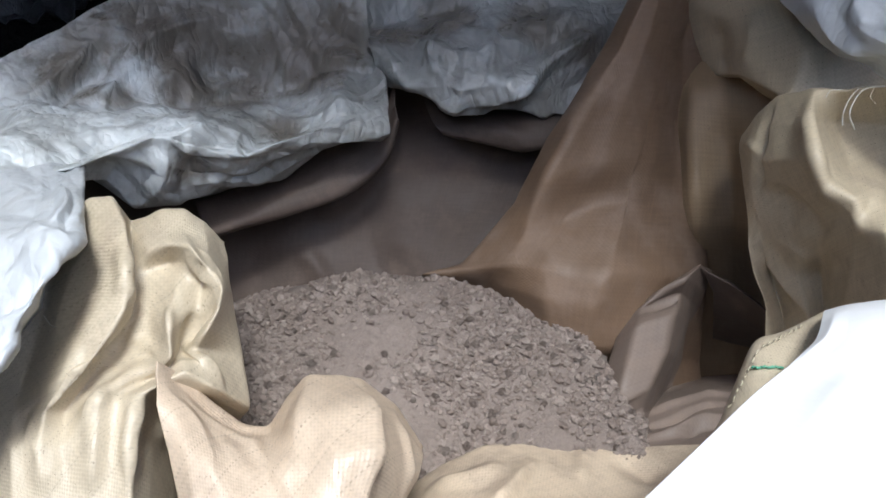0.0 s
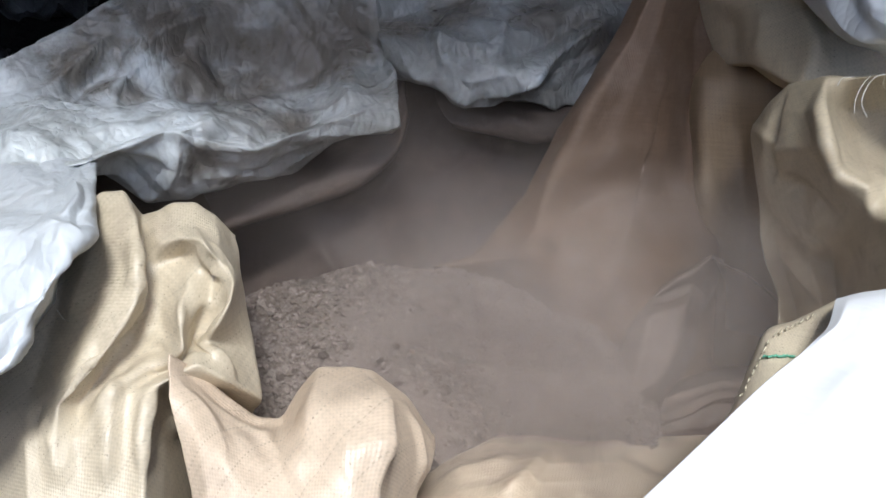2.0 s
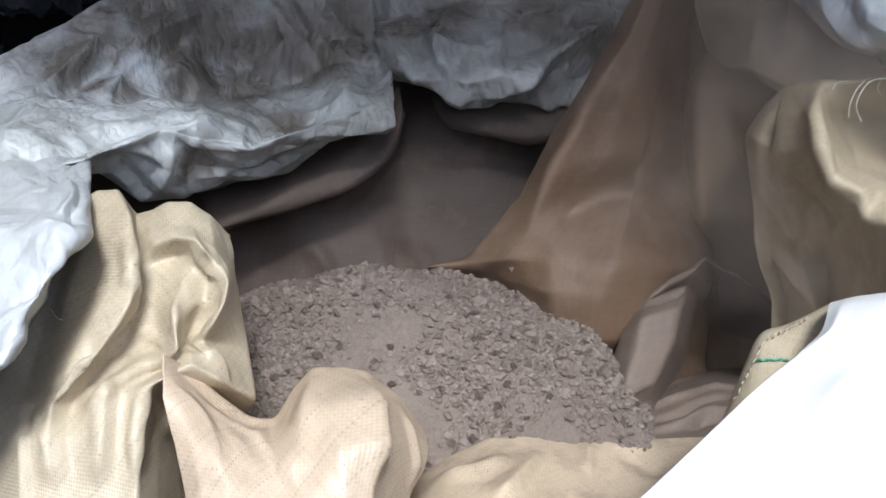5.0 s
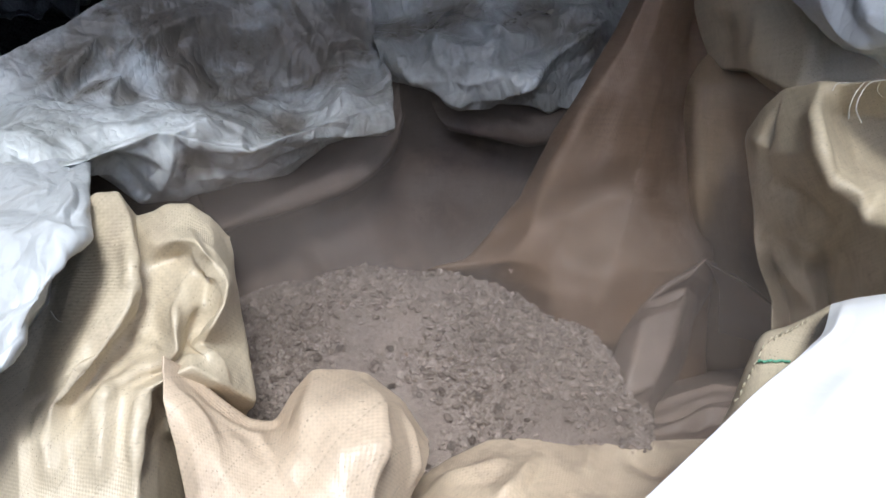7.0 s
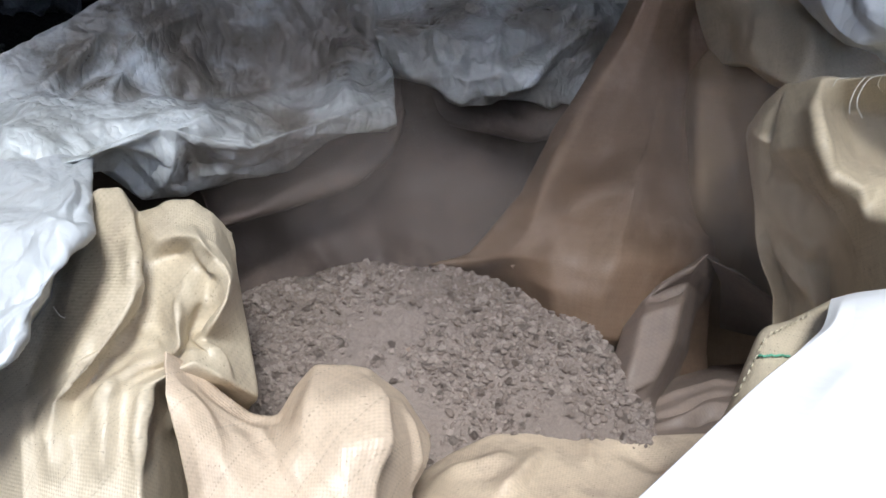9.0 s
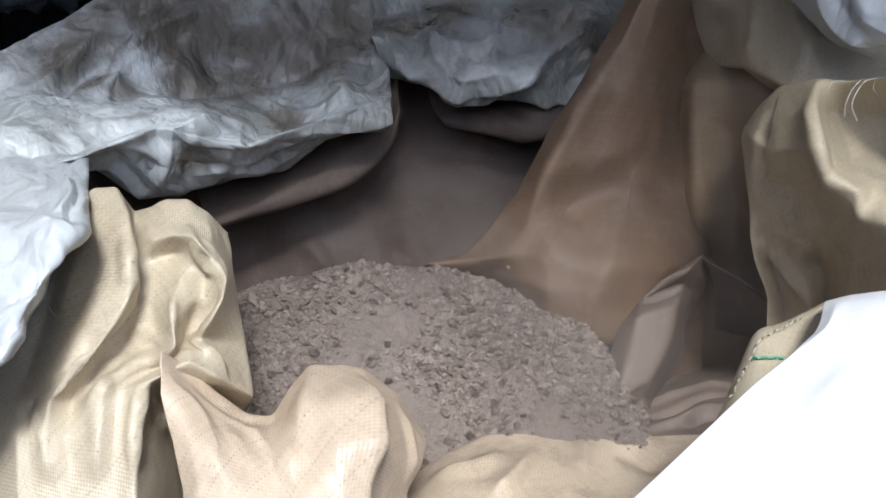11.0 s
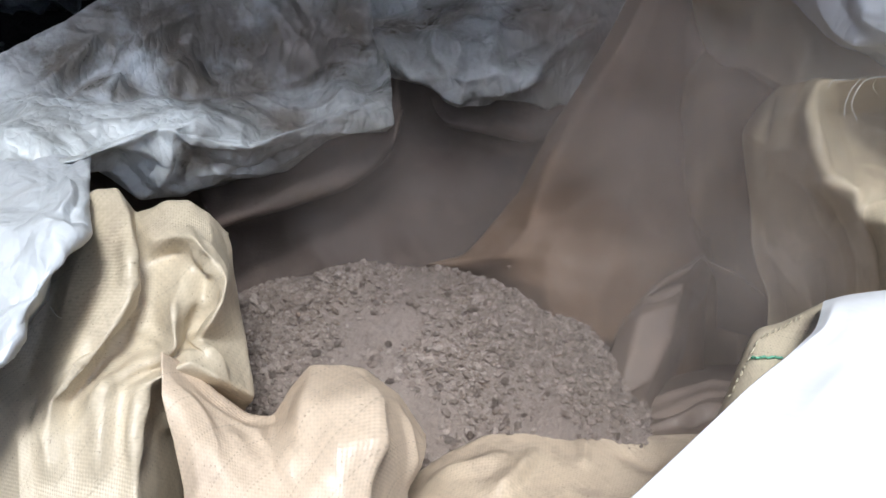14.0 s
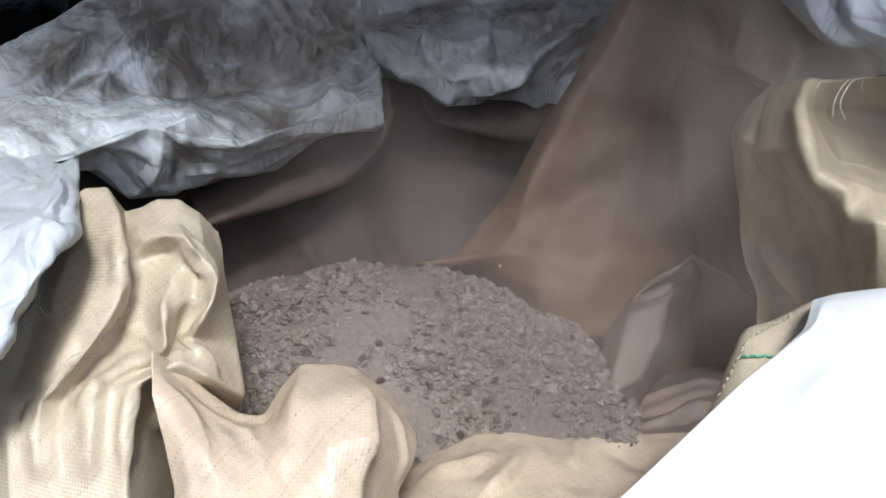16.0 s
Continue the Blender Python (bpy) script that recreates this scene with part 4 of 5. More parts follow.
rim_fold_creases.append(([(0.295, 0.795, 0.764), (0.280, 0.774, 0.745), (0.279, 0.769, 0.716), (0.287, 0.774, 0.687)], 0.0030, 0.0080, -0.0100))
rim_fold_creases.append(([(0.281, 0.824, 0.718), (0.278, 0.787, 0.728), (0.278, 0.760, 0.730)], 0.0040, 0.0060, 0.0040))
rim_fold_creases.append(([(0.285, 0.769, 0.690), (0.297, 0.723, 0.702), (0.318, 0.699, 0.685)], 0.0080, 0.0160, -0.0100))
rim_fold_creases.append(([(0.295, 0.766, 0.631), (0.318, 0.768, 0.607), (0.342, 0.738, 0.581)], 0.0080, 0.0080, 0.0090))
rim_fold_creases.append(([(0.294, 0.746, 0.647), (0.316, 0.732, 0.644), (0.343, 0.735, 0.630)], 0.0060, 0.0100, 0.0070))
rim_fold_creases.append(([(0.307, 0.754, 0.792), (0.296, 0.718, 0.784), (0.299, 0.686, 0.763), (0.315, 0.666, 0.752)], 0.0080, 0.0100, 0.0050))
rim_fold_creases.append(([(0.289, 0.691, 0.744), (0.313, 0.664, 0.740), (0.331, 0.634, 0.723)], 0.0100, 0.0140, 0.0050))

# rim flap: sections from its upper edge down, then its creases
rim_flap_sections = []
rim_flap_sections.append([(0.251, 1.044, 0.820), (0.262, 0.994, 0.836), (0.283, 0.960, 0.847), (0.308, 0.930, 0.857), (0.338, 0.915, 0.861), (0.405, 0.915, 0.861)])
rim_flap_sections.append([(0.251, 1.018, 0.781), (0.264, 0.979, 0.795), (0.284, 0.940, 0.809), (0.307, 0.901, 0.823), (0.329, 0.877, 0.832), (0.391, 0.877, 0.832)])
rim_flap_sections.append([(0.259, 1.026, 0.730), (0.271, 0.978, 0.750), (0.287, 0.922, 0.773), (0.305, 0.869, 0.793), (0.327, 0.835, 0.806), (0.400, 0.834, 0.803)])
rim_flap_sections.append([(0.265, 1.028, 0.689), (0.280, 0.992, 0.707), (0.287, 0.894, 0.750), (0.296, 0.851, 0.758), (0.308, 0.808, 0.765), (0.408, 0.800, 0.762)])
rim_flap_sections.append([(0.273, 1.050, 0.669), (0.288, 1.015, 0.688), (0.301, 0.934, 0.728), (0.315, 0.908, 0.726), (0.329, 0.864, 0.732), (0.431, 0.842, 0.735)])
rim_flap_sections.append([(0.277, 1.067, 0.658), (0.296, 1.041, 0.673), (0.324, 1.008, 0.695), (0.338, 0.973, 0.697), (0.353, 0.928, 0.701), (0.454, 0.886, 0.711)])
rim_flap_creases = []
rim_flap_creases.append(([(0.314, 0.876, 0.822), (0.320, 0.837, 0.808), (0.341, 0.802, 0.783)], 0.0060, 0.0140, 0.0070))
rim_flap_creases.append(([(0.300, 0.915, 0.807), (0.295, 0.896, 0.780), (0.287, 0.891, 0.754)], 0.0160, 0.0100, 0.0060))
rim_flap_creases.append(([(0.271, 0.960, 0.784), (0.272, 0.950, 0.752), (0.270, 0.946, 0.729)], 0.0200, 0.0200, -0.0080))

# sheet right: sections from its upper edge down, then its creases
sheet_right_sections = []
sheet_right_sections.append([(0.287, 0.899, 0.856), (0.325, 0.855, 0.880), (0.375, 0.806, 0.896), (0.421, 0.756, 0.911)])
sheet_right_sections.append([(0.295, 0.843, 0.844), (0.319, 0.796, 0.864), (0.357, 0.746, 0.879), (0.405, 0.707, 0.893)])
sheet_right_sections.append([(0.331, 0.803, 0.820), (0.335, 0.748, 0.846), (0.356, 0.713, 0.865), (0.394, 0.675, 0.880)])
sheet_right_sections.append([(0.370, 0.763, 0.798), (0.370, 0.721, 0.824), (0.386, 0.696, 0.840), (0.406, 0.659, 0.857)])
sheet_right_sections.append([(0.422, 0.863, 0.749), (0.433, 0.816, 0.768), (0.457, 0.792, 0.787), (0.485, 0.774, 0.795)])
sheet_right_creases = []
sheet_right_creases.append(([(0.312, 0.806, 0.857), (0.330, 0.765, 0.840), (0.346, 0.742, 0.832)], 0.0063, 0.0045, 0.0078))
sheet_right_creases.append(([(0.339, 0.737, 0.856), (0.331, 0.774, 0.868)], 0.0064, 0.0064, 0.0065))

# white panel: sections from its upper edge down, then its creases
white_panel_sections = []
white_panel_sections.append([(0.285, 0.561, 0.693), (0.289, 0.549, 0.713), (0.311, 0.538, 0.732), (0.366, 0.524, 0.747)])
white_panel_sections.append([(0.239, 0.494, 0.771), (0.251, 0.487, 0.782), (0.270, 0.473, 0.796), (0.316, 0.459, 0.811)])
white_panel_sections.append([(0.205, 0.428, 0.797), (0.220, 0.419, 0.805), (0.246, 0.411, 0.811), (0.283, 0.397, 0.827)])
white_panel_sections.append([(0.165, 0.391, 0.796), (0.190, 0.381, 0.803), (0.216, 0.366, 0.816), (0.266, 0.360, 0.825)])
white_panel_sections.append([(0.128, 0.354, 0.795), (0.162, 0.345, 0.803), (0.197, 0.329, 0.815), (0.249, 0.322, 0.822)])
white_panel_sections.append([(0.091, 0.317, 0.794), (0.132, 0.307, 0.801), (0.175, 0.294, 0.817), (0.233, 0.287, 0.824)])
white_panel_sections.append([(0.053, 0.280, 0.793), (0.111, 0.272, 0.803), (0.158, 0.259, 0.819), (0.216, 0.253, 0.827)])
white_panel_creases = []
white_panel_creases.append(([(0.188, 0.406, 0.799), (0.214, 0.430, 0.799), (0.238, 0.476, 0.785)], 0.0041, 0.0041, 0.0030))
white_panel_creases.append(([(0.140, 0.311, 0.803), (0.166, 0.338, 0.805), (0.239, 0.420, 0.808)], 0.0184, 0.0184, 0.0040))

# hem strip: sections from its upper edge down, then its creases
hem_strip_sections = []
hem_strip_sections.append([(0.297, 0.576, 0.681), (0.254, 0.528, 0.743), (0.255, 0.499, 0.755)])
hem_strip_sections.append([(0.267, 0.567, 0.667), (0.220, 0.505, 0.745), (0.230, 0.458, 0.755)])
hem_strip_sections.append([(0.245, 0.557, 0.670), (0.198, 0.490, 0.749), (0.206, 0.435, 0.758)])
hem_strip_sections.append([(0.229, 0.538, 0.660), (0.183, 0.467, 0.743), (0.190, 0.413, 0.761)])
hem_strip_sections.append([(0.205, 0.501, 0.640), (0.165, 0.438, 0.726), (0.172, 0.390, 0.753)])
hem_strip_sections.append([(0.176, 0.473, 0.636), (0.150, 0.427, 0.710), (0.152, 0.369, 0.749)])
hem_strip_creases = []

# inner pleat: sections from its upper edge down, then its creases
inner_pleat_sections = []
inner_pleat_sections.append([(0.263, 0.858, 0.545), (0.299, 0.843, 0.540), (0.339, 0.836, 0.511), (0.378, 0.841, 0.465)])
inner_pleat_sections.append([(0.256, 0.806, 0.584), (0.284, 0.798, 0.572), (0.319, 0.788, 0.548), (0.351, 0.794, 0.503)])
inner_pleat_sections.append([(0.277, 0.820, 0.542), (0.302, 0.820, 0.524), (0.336, 0.826, 0.497), (0.366, 0.834, 0.455)])
inner_pleat_sections.append([(0.309, 0.888, 0.427), (0.334, 0.884, 0.422), (0.366, 0.880, 0.416), (0.386, 0.869, 0.400)])
inner_pleat_creases = []

# corner panel: sections from its upper edge down, then its creases
corner_panel_sections = []
corner_panel_sections.append([(0.270, 1.077, 0.726), (0.282, 1.058, 0.734), (0.307, 1.029, 0.745), (0.332, 1.001, 0.756), (0.366, 0.982, 0.764)])
corner_panel_sections.append([(0.249, 0.969, 0.700), (0.261, 0.946, 0.710), (0.290, 0.926, 0.716), (0.315, 0.908, 0.725), (0.347, 0.892, 0.729)])
corner_panel_sections.append([(0.248, 0.929, 0.640), (0.260, 0.905, 0.650), (0.292, 0.890, 0.655), (0.314, 0.864, 0.669), (0.347, 0.852, 0.670)])
corner_panel_sections.append([(0.247, 0.884, 0.583), (0.262, 0.867, 0.594), (0.299, 0.867, 0.594), (0.319, 0.840, 0.608), (0.367, 0.836, 0.601)])
corner_panel_sections.append([(0.255, 0.882, 0.526), (0.280, 0.882, 0.526), (0.322, 0.895, 0.510), (0.344, 0.867, 0.522), (0.395, 0.852, 0.518)])
corner_panel_sections.append([(0.298, 0.941, 0.292), (0.331, 0.956, 0.278), (0.381, 0.971, 0.265), (0.411, 0.956, 0.278), (0.461, 0.889, 0.321)])
corner_panel_creases = []
corner_panel_creases.append(([(0.267, 0.949, 0.715), (0.262, 0.900, 0.642), (0.267, 0.861, 0.584)], 0.0120, 0.0200, 0.0100))
corner_panel_creases.append(([(0.273, 0.919, 0.688), (0.289, 0.900, 0.669), (0.293, 0.875, 0.623)], 0.0120, 0.0160, -0.0070))
corner_panel_creases.append(([(0.304, 0.893, 0.685), (0.307, 0.858, 0.634), (0.316, 0.836, 0.566)], 0.0100, 0.0120, 0.0080))

# back flap: sections from its upper edge down, then its creases
back_flap_sections = []
back_flap_sections.append([(-0.289, 0.968, 0.582), (-0.195, 0.991, 0.598), (-0.118, 1.013, 0.630), (-0.067, 1.030, 0.657), (-0.051, 1.052, 0.689)])
back_flap_sections.append([(-0.260, 0.909, 0.567), (-0.177, 0.945, 0.585), (-0.116, 0.970, 0.603), (-0.074, 0.998, 0.627), (-0.053, 1.021, 0.661)])
back_flap_sections.append([(-0.256, 0.909, 0.549), (-0.169, 0.938, 0.565), (-0.107, 0.958, 0.577), (-0.065, 0.984, 0.606), (-0.051, 1.009, 0.643)])
back_flap_sections.append([(-0.273, 0.971, 0.516), (-0.179, 0.996, 0.535), (-0.115, 1.018, 0.549), (-0.071, 1.039, 0.580), (-0.055, 1.065, 0.618)])
back_flap_creases = []
back_flap_creases.append(([(-0.219, 0.923, 0.569), (-0.152, 0.949, 0.590), (-0.091, 0.981, 0.619)], 0.0200, 0.0200, 0.0060))

# upper flap: sections from its upper edge down, then its creases
upper_flap_sections = []
upper_flap_sections.append([(-0.030, 1.104, 0.659), (0.024, 1.100, 0.653), (0.078, 1.087, 0.652), (0.130, 1.078, 0.656), (0.157, 1.078, 0.656)])
upper_flap_sections.append([(-0.016, 1.049, 0.630), (0.030, 1.040, 0.635), (0.075, 1.027, 0.634), (0.113, 1.018, 0.638), (0.142, 1.020, 0.641)])
upper_flap_sections.append([(0.001, 1.033, 0.616), (0.043, 1.017, 0.611), (0.084, 1.002, 0.606), (0.113, 1.001, 0.613), (0.139, 1.009, 0.625)])
upper_flap_sections.append([(0.001, 1.094, 0.590), (0.046, 1.087, 0.580), (0.090, 1.072, 0.575), (0.121, 1.075, 0.579), (0.148, 1.082, 0.591)])
upper_flap_creases = []
upper_flap_creases.append(([(0.010, 1.040, 0.627), (0.056, 1.018, 0.620), (0.100, 1.005, 0.620)], 0.0100, 0.0060, 0.0080))
upper_flap_creases.append(([(0.056, 1.032, 0.642), (0.078, 1.013, 0.623), (0.107, 1.001, 0.613)], 0.0080, 0.0100, 0.0070))

# ---- dark ground, with unseen walls and roof added to shape the light ----
UNSEEN_ROOF_EDGE = -0.055

def slab(name, x0, y0, z0, x1, y1, z1, mat):
    bm = bmesh.new()
    bmesh.ops.create_cube(bm, size=1.0)
    bmesh.ops.transform(bm, matrix=Matrix.LocRotScale(((x0 + x1) / 2, (y0 + y1) / 2, (z0 + z1) / 2), None, (x1 - x0, y1 - y0, z1 - z0)), verts=bm.verts)
    return tagged(part(name, bm, mat, None), "", "", "", "structure")


slab("ground", -200, -200, -0.2, 200, 200, 0.0, GROUND)
slab("wall_north", -4.0, 4.6, 0.0, 4.0, 4.75, 2.3, BOARD)
slab("wall_west", -4.15, -1.95, 0.0, -4.0, 4.75, 2.3, BOARD)
slab("wall_east", 4.0, -1.95, 0.0, 4.15, 4.75, 2.3, BOARD)
slab("wall_south", -4.0, -1.95, 0.0, 4.0, -1.8, 2.3, BOARD)
# unseen roof with a stepped edge places the shade; open above and behind camera
slab("ceiling", -4.15, UNSEEN_ROOF_EDGE + 0.22, 2.3, 4.15, 4.75, 2.4, BOARD)
slab("ceiling_board_west", -4.15, UNSEEN_ROOF_EDGE + 0.10, 2.3, 0.36, UNSEEN_ROOF_EDGE + 0.22, 2.4, BOARD)
slab("ceiling_board_middle", 0.36, UNSEEN_ROOF_EDGE, 2.3, 0.84, UNSEEN_ROOF_EDGE + 0.22, 2.4, BOARD)
slab("ceiling_west", -4.15, -1.95, 2.3, -1.3, UNSEEN_ROOF_EDGE + 0.10, 2.4, BOARD)
slab("ceiling_east", 1.8, -1.95, 2.3, 4.15, UNSEEN_ROOF_EDGE + 0.22, 2.4, BOARD)

# ---- the open sack ----
sack = thing("woven_sack", (0.05, 0.75, 0), "large tan woven plastic sack, open, its mouth folded down in creases", "sack")


def sack_body():
    """The sack's bulging lower body, from the ground to under the mouth."""
    rings = []
    for z, rx, ry in ((0.0, 0.40, 0.30), (0.06, 0.47, 0.36), (0.25, 0.49, 0.37), (0.36, 0.46, 0.33), (0.42, 0.40, 0.22)):
        a = np.linspace(0, 2 * math.pi, 65)[:-1]
        k = np.maximum(np.abs(np.cos(a)), np.abs(np.sin(a))) ** -0.55
        sag = 1 + 0.02 * np.sin(a * 9 + z * 11)
        rings.append(np.stack([rx * k * sag * np.cos(a), ry * k * sag * np.sin(a), z + 0 * a], -1))
    v = np.concatenate(rings)
    f = [(r * 64 + i, r * 64 + (i + 1) % 64, (r + 1) * 64 + (i + 1) % 64, (r + 1) * 64 + i) for r in range(4) for i in range(64)]
    f.append(tuple(range(63, -1, -1)))
    return link("body", v, f, TAN, sack)


sack_body()
cloth("back_panel", back_panel_sections, back_panel_creases, TAN_INNER, sack, 160, 140, ((0.16, 0.014), (0.07, 0.005)), "soiled inner side, coloured darker for shade", seed=2)
cloth("back_flap", back_flap_sections, back_flap_creases, TAN_INNER, sack, 120, 80, ((0.10, 0.008), (0.05, 0.003)), "soiled inner side, coloured darker for shade", seed=22)
cloth("upper_flap", upper_flap_sections, upper_flap_creases, TAN_INNER, sack, 120, 80, ((0.08, 0.008), (0.04, 0.003)), "soiled inner side, coloured darker for shade", seed=23)
cloth("side_panel", side_panel_sections, side_panel_creases, TAN_DUSTY_SHADED, sack, 240, 260, ((0.13, 0.010), (0.055, 0.005), (0.022, 0.0015)), "dusty inner side, coloured darker for shade, hanging in a long fold", seed=3, crisp=10)
cloth("corner_panel", corner_panel_sections, corner_panel_creases, TAN_CORNER, sack, 120, 160, ((0.10, 0.010), (0.05, 0.003)), "dusty inner side in the sack's corner, coloured darker for shade", seed=24, crisp=8)
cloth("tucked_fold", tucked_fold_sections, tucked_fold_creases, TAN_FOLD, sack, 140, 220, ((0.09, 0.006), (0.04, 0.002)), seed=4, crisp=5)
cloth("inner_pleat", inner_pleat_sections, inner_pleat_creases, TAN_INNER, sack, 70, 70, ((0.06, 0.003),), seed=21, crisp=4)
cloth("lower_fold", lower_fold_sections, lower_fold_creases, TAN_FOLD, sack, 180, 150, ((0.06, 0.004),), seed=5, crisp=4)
cloth("front_rim", front_rim_sections, front_rim_creases, TAN_RIM, sack, 150, 110, ((0.06, 0.003),), seed=6, crisp=12)
drape = cloth("front_drape", front_drape_sections, front_drape_creases, TAN, sack, 320, 340, ((0.09, 0.006), (0.04, 0.003), (0.018, 0.0012)), "tan mouth edge folded outwards in creases", seed=7, crisp=13)
cloth("front_fold", front_fold_sections, front_fold_creases, TAN_WARM, sack, 240, 200, ((0.10, 0.008), (0.045, 0.0035), (0.02, 0.0013)), seed=8, crisp=14)
rim_roll = cloth("rim_fold", rim_fold_sections, rim_fold_creases, TAN_EDGE, sack, 260, 260, ((0.10, 0.008), (0.045, 0.004), (0.02, 0.0013)), "rolled rim with frayed threads", seed=9, crisp=14)
cloth("rim_flap", rim_flap_sections, rim_flap_creases, TAN_EDGE, sack, 160, 150, ((0.08, 0.004),), seed=10, crisp=10)

# ---- crumpled white plastic sheet over the far rim ----
sheet = thing("plastic_sheet", (-0.1, 1.0, 0.5), "crumpled dirty white plastic sheet draped over the sack's rim", "plastic sheet")
cloth("upper_fold", sheet_left_sections, sheet_left_creases, PLASTIC, sheet, 420, 380, ((0.15, 0.014), (0.07, 0.022), (0.034, 0.011), (0.016, 0.003)), seed=31, crisp=6, film=True)
cloth("hanging_fold", sheet_back_sections, sheet_back_creases, PLASTIC, sheet, 320, 280, ((0.13, 0.018), (0.065, 0.024), (0.032, 0.011), (0.016, 0.003)), seed=12, crisp=6, film=True)
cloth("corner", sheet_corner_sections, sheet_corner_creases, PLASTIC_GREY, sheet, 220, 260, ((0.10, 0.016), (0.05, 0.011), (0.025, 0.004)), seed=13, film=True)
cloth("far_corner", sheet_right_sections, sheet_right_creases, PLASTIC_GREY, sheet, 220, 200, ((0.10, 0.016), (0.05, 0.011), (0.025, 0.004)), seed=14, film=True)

# ---- white sack beside the camera ----
white = thing("white_sack", (0.4, 0.35, 0.4), "bright white woven sack with a tan stitched hem", "sack")
cloth("panel", white_panel_sections, white_panel_creases, PLASTIC_CLEAN, white, 160, 180, ((0.20, 0.003),), seed=15)
hem = cloth("hem", hem_strip_sections, [], TAN, white, 80, 140, ((0.05, 0.001),), "tan hem strip", seed=16)



# ---- small details of the sacks: frayed threads, hem stitches ----
def thread(name, points, radius, mat, parent, label=""):
    pts = spline(points, 5 * len(points))
    verts, faces = [], []
    for i, p in enumerate(pts):
        d = Vector(pts[min(i + 1, len(pts) - 1)] - pts[max(i - 1, 0)]).normalized()
        a = d.orthogonal().normalized()
        b = d.cross(a)
        verts += [Vector(p) + (a * math.cos(k * 1.2566) + b * math.sin(k * 1.2566)) * radius for k in range(5)]
    for i in range(len(pts) - 1):
        faces += [(i * 5 + k, i * 5 + (k + 1) % 5, i * 5 + 5 + (k + 1) % 5, i * 5 + 5 + k) for k in range(5)]
    ob = link(name, verts, faces, mat, parent, label)
    return ob


def plain(name, colour, rough):
    m, nt, b = material(name, rough)
    ob = node(nt, "ShaderNodeTexCoord").outputs["Object"]
    nt.links.new(mix(nt, noise_tex(nt, ob, 300, 2), colour, tuple(c * 0.7 for c in colour)), b.inputs["Base Color"])
    return m


THREAD = plain("pale_thread", (0.72, 0.70, 0.62), 0.6)
GREEN = plain("green_thread", (0.16, 0.50, 0.34), 0.6)
CREAM = plain("cream_thread", (0.62, 0.56, 0.42), 0.6)
thread("frayed_thread", [(0.356, 0.737, 0.811), (0.337, 0.731, 0.811), (0.326, 0.720, 0.805), (0.321, 0.710, 0.798), (0.327, 0.708, 0.787)], 0.0006, THREAD, rim_roll, "loose pale thread")
thread("frayed_thread", [(0.334, 0.735, 0.810), (0.323, 0.722, 0.807), (0.316, 0.711, 0.800), (0.315, 0.705, 0.792)], 0.0005, THREAD, rim_roll, "loose pale thread")
thread("frayed_thread", [(0.325, 0.744, 0.805), (0.312, 0.735, 0.808), (0.304, 0.722, 0.808)], 0.0004, THREAD, rim_roll, "loose pale thread")
thread("frayed_thread", [(0.351, 0.745, 0.806), (0.344, 0.732, 0.804), (0.348, 0.729, 0.799)], 0.0004, CREAM, rim_roll, "loose pale thread")
thread("frayed_thread", [(-0.291, 0.574, 0.704), (-0.284, 0.566, 0.702), (-0.281, 0.567, 0.699)], 0.0004, THREAD, drape, "loose pale thread")
thread("stitch", [(0.185, 0.454, 0.758), (0.186, 0.455, 0.758), (0.187, 0.453, 0.759)], 0.0008, GREEN, hem, "green stitch")
thread("stitch", [(0.187, 0.453, 0.759), (0.189, 0.453, 0.759), (0.190, 0.453, 0.760)], 0.0008, GREEN, hem, "green stitch")
thread("stitch", [(0.190, 0.452, 0.760), (0.192, 0.453, 0.760), (0.193, 0.452, 0.760)], 0.0008, GREEN, hem, "green stitch")
thread("stitch", [(0.193, 0.452, 0.760), (0.195, 0.452, 0.760), (0.197, 0.453, 0.760)], 0.0008, GREEN, hem, "green stitch")
thread("stitch", [(0.197, 0.452, 0.760), (0.199, 0.454, 0.759), (0.200, 0.453, 0.759)], 0.0008, GREEN, hem, "green stitch")
thread("stitch", [(0.200, 0.453, 0.759), (0.201, 0.452, 0.760), (0.203, 0.453, 0.759)], 0.0008, GREEN, hem, "green stitch")
thread("stitch", [(0.168, 0.434, 0.745), (0.169, 0.435, 0.745), (0.170, 0.435, 0.746)], 0.0005, CREAM, hem, "cream stitch")
thread("stitch", [(0.172, 0.438, 0.746), (0.172, 0.438, 0.748), (0.173, 0.440, 0.748)], 0.0005, CREAM, hem, "cream stitch")
thread("stitch", [(0.174, 0.442, 0.749), (0.174, 0.441, 0.751), (0.175, 0.443, 0.751)], 0.0005, CREAM, hem, "cream stitch")
thread("stitch", [(0.177, 0.445, 0.752), (0.178, 0.446, 0.753), (0.178, 0.447, 0.754)], 0.0005, CREAM, hem, "cream stitch")
thread("stitch", [(0.180, 0.449, 0.754), (0.181, 0.451, 0.754), (0.181, 0.451, 0.756)], 0.0005, CREAM, hem, "cream stitch")
thread("stitch", [(0.183, 0.454, 0.756), (0.184, 0.455, 0.757), (0.185, 0.456, 0.757)], 0.0005, CREAM, hem, "cream stitch")
thread("stitch", [(0.186, 0.460, 0.757), (0.187, 0.460, 0.758), (0.188, 0.462, 0.759)], 0.0005, CREAM, hem, "cream stitch")
thread("stitch", [(0.190, 0.465, 0.759), (0.191, 0.467, 0.759), (0.192, 0.469, 0.759)], 0.0005, CREAM, hem, "cream stitch")
